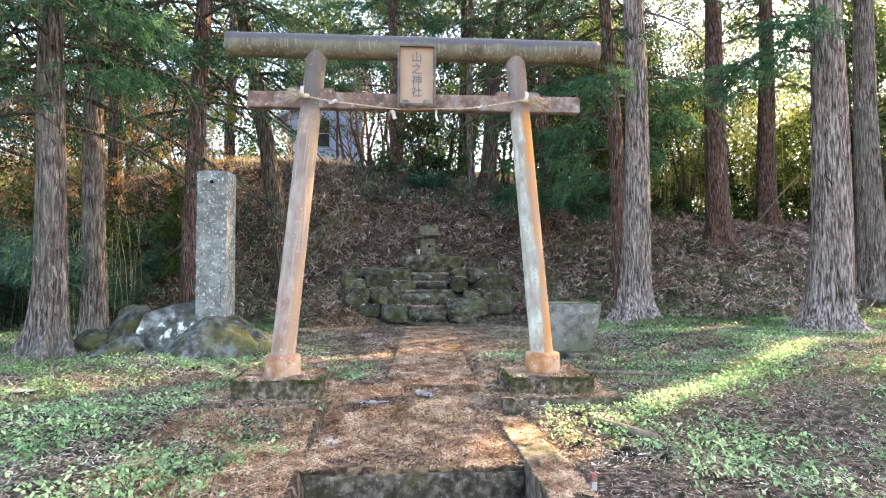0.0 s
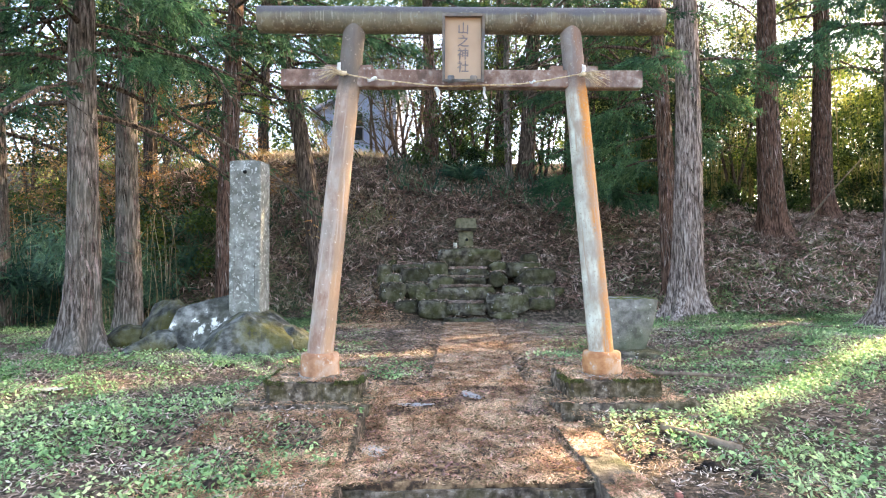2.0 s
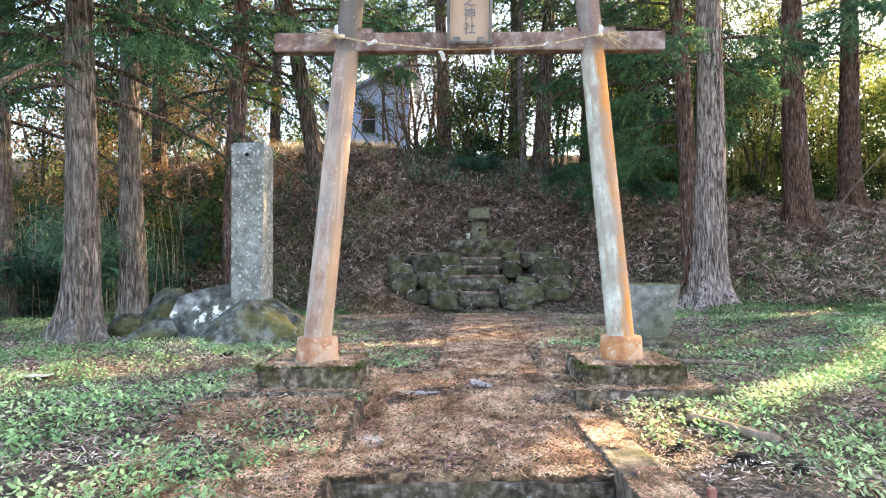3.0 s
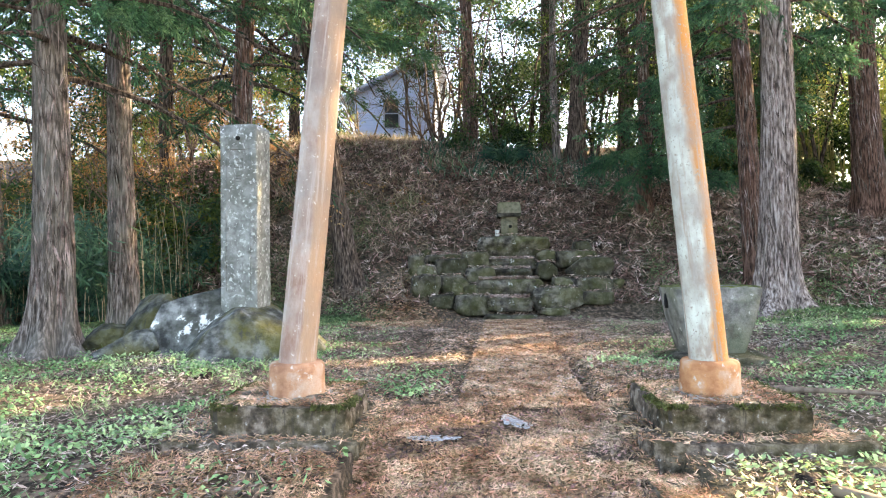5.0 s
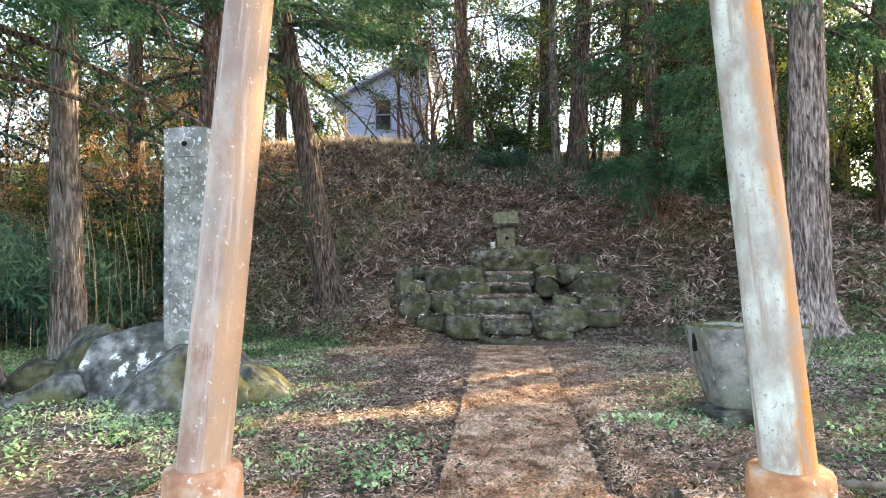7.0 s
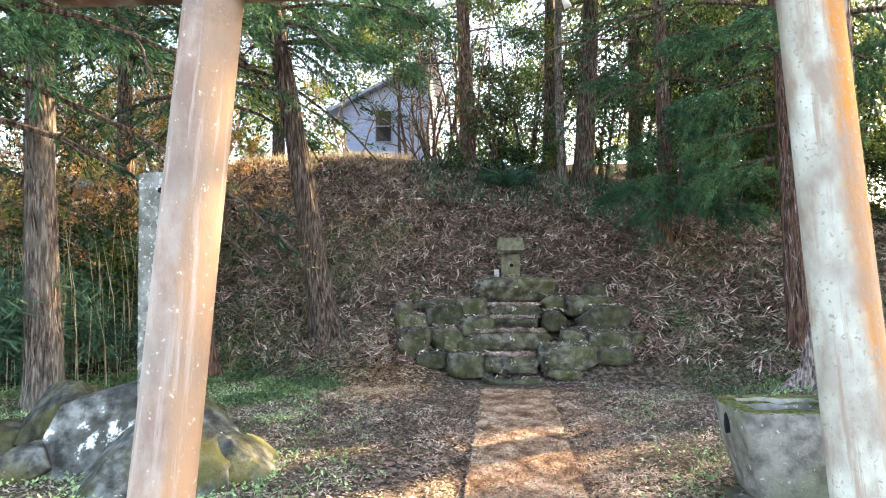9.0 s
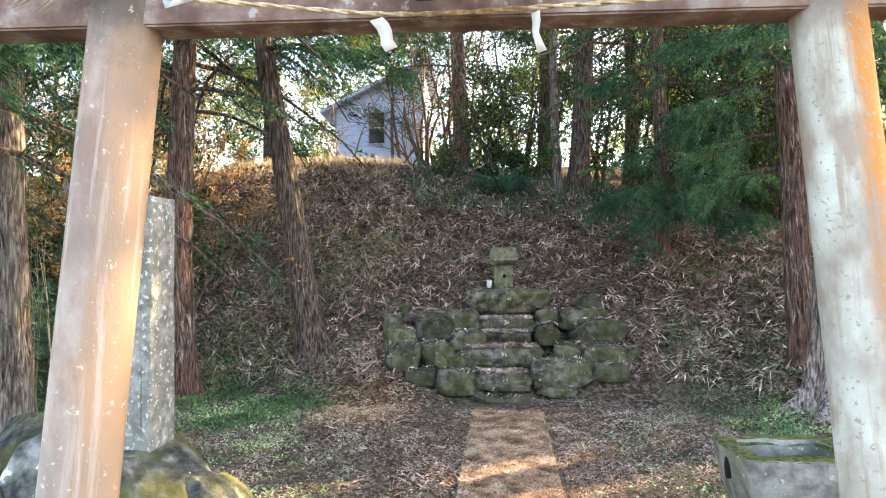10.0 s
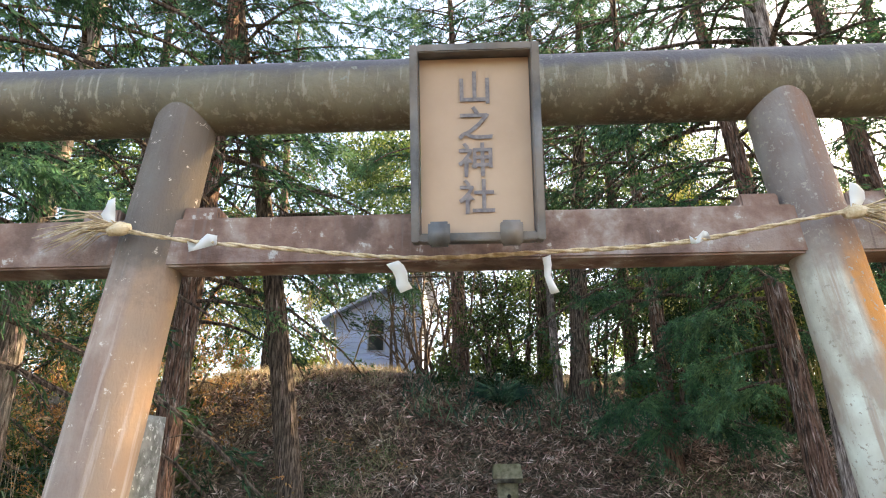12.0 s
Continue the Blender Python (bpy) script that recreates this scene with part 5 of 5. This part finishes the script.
BOUGHS = (
    (0, (-4.93, 3.15, 4.9), (1.5, -0.5, 0.1)), (0, (-4.98, 3.15, 4.4), (1.2, 0.3, 0.1)), (0, (-5.08, 3.15, 4.7), (-1.0, -0.5, 0.0)), (0, (-5.08, 3.15, 4.2), (-1.1, 0.2, 0.0)), (0, (-4.98, 3.15, 5.2), (0.6, -1.2, 0.0)), (0, (-4.93, 3.15, 4.1), (1.0, -0.2, 0.0)), (0, (-4.93, 3.15, 5.3), (1.3, 0.4, 0.0)),
    (1, (-5.35, 5.2, 4.9), (1.6, -0.6, -0.1)), (1, (-5.35, 5.2, 5.6), (1.2, -1.0, 0.0)), (2, (-4.35, 7.3, 6.0), (1.2, -0.6, 0.1)), (2, (-4.35, 7.3, 6.4), (-1.4, -0.6, 0.1)),
    (4, (-3.5, 8.1, 6.2), (3.0, -0.2, 0.35)), (4, (-3.45, 8.1, 5.6), (2.4, 0.3, 0.3)), (4, (-3.4, 8.1, 5.6), (1.6, -0.4, 0.2)), (4, (-3.45, 8.1, 6.0), (-1.2, -0.6, 0.2)),
    (11, (4.43, 7.3, 4.6), (-1.3, 0.2, 0.0)), (11, (4.38, 7.3, 5.4), (-1.5, -0.2, 0.1)), (11, (4.48, 7.3, 3.9), (-1.0, 0.5, 0.0)), (11, (4.38, 7.3, 6.2), (-1.4, -0.4, 0.1)), (11, (4.48, 7.3, 4.2), (1.2, 0.5, 0.0)), (11, (4.48, 7.3, 3.4), (-0.9, 0.3, 0.0)),
    (12, (3.68, 10.2, 4.2), (-1.0, -0.9, 0.0)), (12, (3.68, 10.2, 4.9), (1.0, -1.1, 0.0)), (12, (3.68, 10.2, 3.8), (1.3, -0.7, 0.0)), (12, (3.68, 10.2, 5.6), (-1.3, -0.6, 0.1)), (12, (3.68, 10.2, 3.4), (0.4, -1.1, 0.0)), (12, (3.68, 10.2, 6.0), (0.9, -1.0, 0.1)), (12, (3.68, 10.2, 3.6), (-0.8, -1.0, 0.0)),
    (12, (3.68, 10.2, 3.2), (0.9, -1.1, -0.1)), (12, (3.68, 10.2, 3.1), (-0.6, -1.2, -0.1)), (12, (3.68, 10.2, 3.2), (1.5, -0.8, 0.0)), (12, (3.68, 10.2, 3.5), (-1.2, -0.9, 0.0)), (12, (3.68, 10.2, 4.5), (0.2, -1.4, 0.0)), (12, (3.68, 10.2, 4.0), (1.9, -0.6, 0.0)),
    (13, (-0.2, 14.5, 7.3), (-2.4, -0.4, 0.3)), (13, (-0.2, 14.5, 8.6), (-2.8, -0.5, 0.1)), (13, (-0.2, 14.5, 7.9), (-2.2, -0.8, 0.2)), (13, (-0.2, 14.5, 9.3), (-3.0, -0.2, 0.0)), (13, (-0.2, 14.5, 8.2), (1.6, -0.6, 0.2)), (13, (-0.2, 14.5, 10.0), (-2.4, -1.2, 0.1)),
    (4, (-4.05, 8.1, 8.6), (2.2, -0.5, 0.3)), (4, (-4.15, 8.1, 9.2), (2.6, -0.2, 0.4)), (4, (-4.25, 8.1, 9.8), (2.9, -0.6, 0.4)), (4, (-4.35, 8.1, 10.6), (3.2, -0.3, 0.3)), (4, (-4.15, 8.1, 9.0), (-1.4, -0.6, 0.2)), (4, (-3.95, 8.1, 7.8), (1.8, -0.9, 0.1)),
    (13, (-0.2, 14.5, 11.0), (-2.6, -0.8, 0.3)), (13, (-0.2, 14.5, 11.8), (2.2, -0.9, 0.3)), (13, (-0.2, 14.5, 12.6), (-2.2, -1.2, 0.3)), (13, (-0.2, 14.5, 13.2), (1.8, -1.2, 0.3)), (13, (-0.2, 14.5, 10.4), (1.9, -1.2, 0.3)), (13, (-0.2, 14.5, 9.4), (1.4, -1.3, 0.2)),
    (14, (3.27, 13.1, 9.0), (-2.2, -0.6, 0.2)), (14, (3.37, 13.1, 10.0), (-2.4, -0.8, 0.3)), (14, (3.37, 13.1, 10.6), (1.8, -0.9, 0.3)), (14, (3.47, 13.1, 11.4), (-2.0, -1.2, 0.3)), (14, (3.37, 13.1, 9.6), (1.8, -0.8, 0.2)), (11, (4.08, 7.3, 7.6), (-1.8, -0.5, 0.2)), (11, (4.08, 7.3, 8.4), (-1.7, -0.9, 0.2)), (11, (4.08, 7.3, 8.0), (1.7, -0.6, 0.2)),
    (13, (-0.2, 14.5, 14.4), (-2.8, -0.8, 0.5)), (13, (-0.2, 14.5, 15.0), (2.4, -0.9, 0.5)), (13, (-0.2, 14.5, 15.6), (-2.8, -1.2, 0.5)), (13, (-0.2, 14.5, 16.2), (-2.4, -0.6, 0.6)), (13, (-0.2, 14.5, 16.6), (2.0, -1.2, 0.6)), (13, (-0.2, 14.5, 15.3), (0.6, -1.8, 0.4)), (13, (-0.2, 14.5, 17.2), (-1.6, -1.4, 0.6)), (13, (-0.2, 14.5, 14.8), (-1.4, -1.6, 0.4)),
    (14, (3.67, 13.1, 13.2), (-2.4, -0.8, 0.4)), (14, (3.77, 13.1, 14.0), (2.2, -0.9, 0.4)), (14, (3.77, 13.1, 14.6), (-2.2, -1.0, 0.5)), (14, (3.87, 13.1, 15.2), (1.8, -1.2, 0.5)), (14, (3.77, 13.1, 13.6), (0.4, -1.8, 0.4)), (14, (3.87, 13.1, 15.6), (-1.6, -1.4, 0.5)),
    (4, (-4.45, 8.1, 11.4), (3.4, -0.4, 0.5)), (4, (-4.55, 8.1, 12.0), (2.8, -0.9, 0.5)), (4, (-4.45, 8.1, 11.0), (-1.6, -0.6, 0.3)), (1, (-5.35, 5.2, 8.8), (1.3, -0.6, 0.2)), (1, (-5.4, 5.2, 8.2), (-1.7, -0.4, 0.1)), (0, (-4.98, 3.15, 7.0), (-1.4, -0.3, 0.1)), (0, (-4.98, 3.15, 7.4), (1.0, 0.5, 0.1)), (6, (6.75, 3.7, 7.0), (-1.6, -0.4, 0.2)),
    (5, (4.5, 5.95, 5.0), (-1.0, -0.7, 0.1)), (5, (4.55, 5.95, 5.0), (1.4, -0.6, 0.1)), (5, (4.5, 6.05, 4.6), (1.3, 0.6, 0.1)), (6, (6.75, 3.7, 4.8), (-1.6, -0.2, 0.1)), (6, (6.75, 3.7, 5.2), (-1.3, -1.0, 0.1)), (9, (8.25, 9.9, 6.0), (-1.6, -0.6, 0.1)), (9, (8.25, 9.9, 6.6), (1.4, -0.8, 0.1)),
)
for i, (k, at, reach) in enumerate(BOUGHS):
    bough(GROVE[k], at, reach, int(7 + 7 * Vector(reach).length), 34, 500 + i)

cloud("bamboo_grass", "dark green bamboo grass at the foot of the bank", "bamboo grass", "sasa_leaf", blobs(80, (-11, -5.7), (5.0, 9.5), (0.2, 1.5), (0.4, 0.8), 420, 1), 0.24, 0.026, 0.6)
cloud("undergrowth", "dark evergreen undergrowth on the bank behind the bamboo grass", "undergrowth", "broad_leaf", blobs(70, (-12, -5.4), (8.6, 10.6), (0.1, 1.6), (0.4, 0.8), 420, 31), 0.11, 0.05, 0.3)
n = 80
x, y = rng.uniform(-9, -5.5, n), rng.uniform(6.2, 8.2, n)
bm = bmesh.new()
for a, b in zip(x, y):
    z, h, dx = gz(a, b) - 0.05, random.uniform(0.9, 2.6), random.uniform(-0.25, 0.25)
    tube(bm, [(a, b, z), (a + dx * 0.4, b, z + h * 0.6), (a + dx, b - 0.1, z + h)], [0.007, 0.006, 0.003], 4, caps=False)
me = bpy.data.meshes.new("dry_stalks")
bm.to_mesh(me)
bm.free()
me.materials.append(M["dry_grass"])
stuff("dry_stalks", "thin bleached dead stalks standing in the bamboo grass", "stalks", me)
n = 420
a = rng.uniform(0, 6.283, n)
c = np.stack([0.75 + 0.28 * np.cos(a) * rng.random(n), 12.75 + 0.25 * np.sin(a) * rng.random(n), np.zeros(n)], 1)
c[:, 2] = ground_z(c[:, 0], c[:, 1])
v, q = leaves(c, np.stack([np.cos(a), np.sin(a) - 0.4, np.full(n, 0.9)], 1), 0.75, 0.03, 0.0, 0.3, 0.35)
stuff("sedge_clump", "arching clump of pale green sedge below the red-barked cedar", "sedge", sheet_mesh("sedge_clump", v, q, "sasa_leaf"))
cloud("undergrowth", "dark undergrowth below the bamboo", "undergrowth", "broad_leaf", blobs(90, (5, 20), (13.2, 16.5), (0.0, 2.2), (0.35, 0.8), 380, 12), 0.12, 0.04, 0.2)
cloud("undergrowth", "low evergreen undergrowth along the crest of the mound", "undergrowth", "broad_leaf", blobs(34, (-0.8, 8), (13.0, 15), (0.1, 0.8), (0.3, 0.7), 400, 2), 0.12, 0.04, 0.2)
cloud("undergrowth", "sunlit pale undergrowth beside the house", "undergrowth", "bamboo_leaf", blobs(46, (-12, -3.9), (12.8, 17), (0.2, 2.4), (0.4, 0.9), 520, 3) + blobs(18, (-11, -4.9), (16.5, 20), (0.3, 4.0), (0.5, 1.0), 480, 33), 0.14, 0.03, 0.6)
cloud("undergrowth", "low dark undergrowth along the foot of the bamboo", "undergrowth", "broad_leaf", blobs(70, (6.5, 20), (12.0, 13.6), (0.0, 0.7), (0.3, 0.55), 330, 21), 0.11, 0.035, 0.3)
cloud("withered_brush", "orange withered brush on the bank", "brush", "dry_leaf", blobs(40, (-14, -5.5), (10, 15), (0.5, 3.4), (0.4, 0.9), 380, 4), 0.09, 0.03, 0.4)
cloud("bamboo_thicket", "sunlit yellow-green bamboo thicket behind the trees", "bamboo", "bamboo_leaf", blobs(250, (5.5, 22), (14.5, 19), (0.8, 12), (0.6, 1.2), 450, 5), 0.18, 0.026, 0.6)
cloud("woods", "far evergreen woods behind the mound with gaps of sky", "woods", "broad_leaf", blobs(150, (-22, 6), (26, 36), (1, 17), (1.2, 2.4), 430, 6) + blobs(80, (6, 30), (26, 36), (3, 13), (1.2, 2.4), 400, 16) + blobs(80, (7, 30), (20, 26), (0, 6), (1.0, 1.9), 420, 17), 0.26, 0.13)
cloud("woods", "fine-leaved evergreens close behind the crest", "woods", "broad_leaf", blobs(90, (-0.8, 7), (17.5, 22), (1.5, 9.5), (0.6, 1.2), 620, 41) + blobs(46, (-6, -0.8), (22, 26), (5.2, 10), (0.7, 1.3), 520, 42) + blobs(80, (4, 14), (21, 26), (7, 15), (0.8, 1.5), 480, 43), 0.13, 0.055)
cloud("woods", "evergreen woods beside the grove", "woods", "broad_leaf", blobs(90, (-24, -11), (2, 20), (0.5, 11), (0.9, 2.0), 380, 7), 0.22, 0.10)
# added woods that block the sun; CLEARINGS cuts the gaps for its patches
cloud("woods", "evergreen woods, mostly out of view, added to shade the grove", "woods", "broad_leaf", blobs(150, (14, 24), (3, 17), (0.5, 14), (1.0, 2.2), 360, 8), 0.26, 0.12)
# bamboo canes
n = 260
x, y = rng.uniform(5.5, 20, n), rng.uniform(14, 18.5, n)
bm = bmesh.new()
for a, b in zip(x, y):
    z = gz(a, b) - 0.05
    h = random.uniform(3, 6.5)
    dx, dy = random.uniform(-.5, .5), random.uniform(-.4, .2)
    tube(bm, [(a, b, z), (a + dx * .3, b + dy * .3, z + h * .5), (a + dx, b + dy, z + h)], [0.022, 0.018, 0.006], 5, caps=False)
me = bpy.data.meshes.new("bamboo_canes")
bm.to_mesh(me)
bm.free()
me.materials.append(M["bamboo_cane"])
stuff("bamboo_canes", "thin yellow bamboo canes crowded behind the trees", "bamboo", me)


# ---- small things on the court ----
def patch(name, label, cat, material, x, y, z, rx, ry, seed, turn=0.0):
    """A thin irregular film lying on the ground."""
    bm = bmesh.new()
    c = bm.verts.new((0, 0, 0.003))
    ring = []
    for k in range(44):
        w = 2 * math.pi * k / 44
        q = 1 + 0.5 * noise.noise(Vector((math.cos(w) * 1.6 + seed, math.sin(w) * 1.6, seed))) + 0.2 * noise.noise(Vector((math.cos(w) * 5 + seed, math.sin(w) * 5, seed)))
        ring.append(bm.verts.new((rx * q * math.cos(w), ry * q * math.sin(w), -0.004)))
    for k in range(44):
        bm.faces.new((c, ring[k], ring[(k + 1) % 44]))
    ob = part(name, bm, material)
    ob.matrix_world = pose(x, y, z, 0, 0, turn)
    return tagged(ob, label, cat)


patch("frost_patch", "thin pale patch of ice on the needle-strewn concrete", "ice", "ice", 0.10, 0.25, 0.08, 0.07, 0.16, 1, 20)
patch("frost_patch", "thin pale patch of ice on the needle-strewn concrete", "ice", "ice", -0.40, -0.10, 0.08, 0.15, 0.06, 2)
patch("frost_patch", "thin pale patch of ice on the landing", "ice", "ice", -0.63, -1.12, 0.008, 0.10, 0.12, 3)
patch("frost_patch", "pale frost among the weeds", "ice", "ice", -3.6, 0.3, gz(-3.6, .3) + 0.03, 0.16, 0.07, 4)


def stick(name, label, pts, r0, r1, seed, material="twig"):
    e = thing(name, label, "branch", pts[0])
    bm = bmesh.new()
    o = Vector(pts[0])
    tube(bm, [Vector(p) - o for p in pts], list(np.linspace(r0, r1, len(pts))), 8, ridge=0.25, seed=seed)
    part("wood", bm, material, e)
    return e


def on(x, y, up=0.01):
    return (x, y, gz(x, y) + up)


stick("fallen_branch", "long thin fallen branch beside the gate pedestal", [on(1.75, 0.75, .05), on(2.2, 0.7, .06), on(2.7, 0.85, .04), on(3.1, 0.75, .03)], 0.022, 0.01, 1)
stick("fallen_branch", "grey-brown rotting length of branch on the grass", [on(1.36, -0.88, .03), on(1.50, -0.99, .035), on(1.62, -1.10, .03), on(1.76, -1.22, .02)], 0.026, 0.036, 2)


def clod(x, y, size, seed):
    """A crumbling lump of dark upturned earth with smaller crumbs about it."""
    bm = bmesh.new()
    r = random.Random(seed)
    rock(bm, (0, 0, 0), (size, size * 0.7, size * 0.55), seed, 0.2, 0.5, 3, r.uniform(0, 3), 2, 0.2)
    for _ in range(9):
        k = size * r.uniform(0.15, 0.4)
        rock(bm, (r.uniform(-0.8, 0.8) * size, r.uniform(-0.6, 0.6) * size, -0.1 * size), (k, k, k * 0.7), r.randint(1, 99), 0.2, 0.4, 2, 0, 0)
    ob = part("earth_clod", bm, "dark_earth")
    ob.location = on(x, y, size * 0.12)
    tagged(ob, "crumbling lump of dark upturned earth among the weeds", "earth clod", group="clods on the court")


for i, (x, y, size) in enumerate(((1.46, -1.45, 0.13), (1.64, -1.64, 0.11), (1.20, -1.22, 0.10), (1.90, -0.38, 0.11), (1.32, -0.76, 0.10), (-1.47, -1.78, 0.15), (-2.47, 1.65, 0.14), (-2.05, 0.10, 0.12), (-1.62, -1.45, 0.09))):
    clod(x, y, size, 70 + i)
stick("fallen_branch", "thin pale stick lying in the grass", [on(5.0, 3.9, .02), on(5.6, 3.6, .04), on(6.3, 3.0, .03), on(7.0, 2.5, .02)], 0.014, 0.006, 5)
stick("fallen_branch", "bare branch leaning against the slope", [on(9.3, 10.4, .02), (10.6, 10.9, 3.3), (11.8, 11.5, 4.2)], 0.035, 0.012, 6)
stick("fallen_branch", "bare stick on the bank", [on(-4.9, 8.6, .0), (-4.75, 8.9, 1.5), (-4.5, 9.3, 2.2)], 0.016, 0.006, 7)
for i in range(60):
    a, b, w = random.uniform(-6, 9), random.uniform(6.8, 12.5), random.uniform(0, 6.28)
    if gz(a, b) > 0.5 and abs(a - 0.6) > 1.8:
        L = random.uniform(0.2, 0.6)
        stick("dead_twig", "dry dead twig on the leaf litter", [on(a, b, .04), on(a + L * .5 * math.cos(w), b + L * .5 * math.sin(w), .09), on(a + L * math.cos(w), b + L * math.sin(w), .05)], 0.01, 0.004, i)
stake = thing("marker_stake", "short faded red-topped marker stake in the ground", "stake", (1.02, -2.02, gz(1.0, -2.02) - 0.05))
bm = bmesh.new()
box(bm, -0.017, 0.017, -0.017, 0.017, 0.0, 0.10, bevel=0.004)
part("shaft", bm, "white", stake, smooth=False)
bm = bmesh.new()
box(bm, -0.018, 0.018, -0.018, 0.018, 0.10, 0.15, bevel=0.004)
part("cap", bm, "stake", stake, "red cap", smooth=False)
slab_object("edging_slab", "flat grey stone slab beside the plinth", "slab", "concrete", 1.35, 1.98, -0.66, -0.51, -0.05, 0.10, 30, 0.008, 5, "structure")

bm = bmesh.new()
rock(bm, (0, 0, 0), (2.3, 1.9, 0.95), 53, 0.15, 0.2, 5, 0.3, 3)
mound = part("root_mound", bm, "root_moss")
mound.location = (6.25, 1.05, 0.05)
tagged(mound, "mossy hump of earth over tree roots in the grass", "mound")
n = 2600
a, r = rng.uniform(0, 6.283, n), np.sqrt(rng.random(n))
x, y = 6.25 + 1.15 * r * np.cos(a), 1.05 + 0.95 * r * np.sin(a)
z = 0.05 + 0.46 * np.sqrt(np.clip(1 - r * r, 0, 1)) - 0.03
v, q = leaves(np.stack([x, y, z], 1), np.tile([-0.3, -0.4, 0.6], (n, 1)), 0.12, 0.006, 0.0, 0.6)
stuff("dry_grass", "dry grass and twigs on the mossy hump", "dry grass", sheet_mesh("dry_grass", v, q, "dry_grass"))
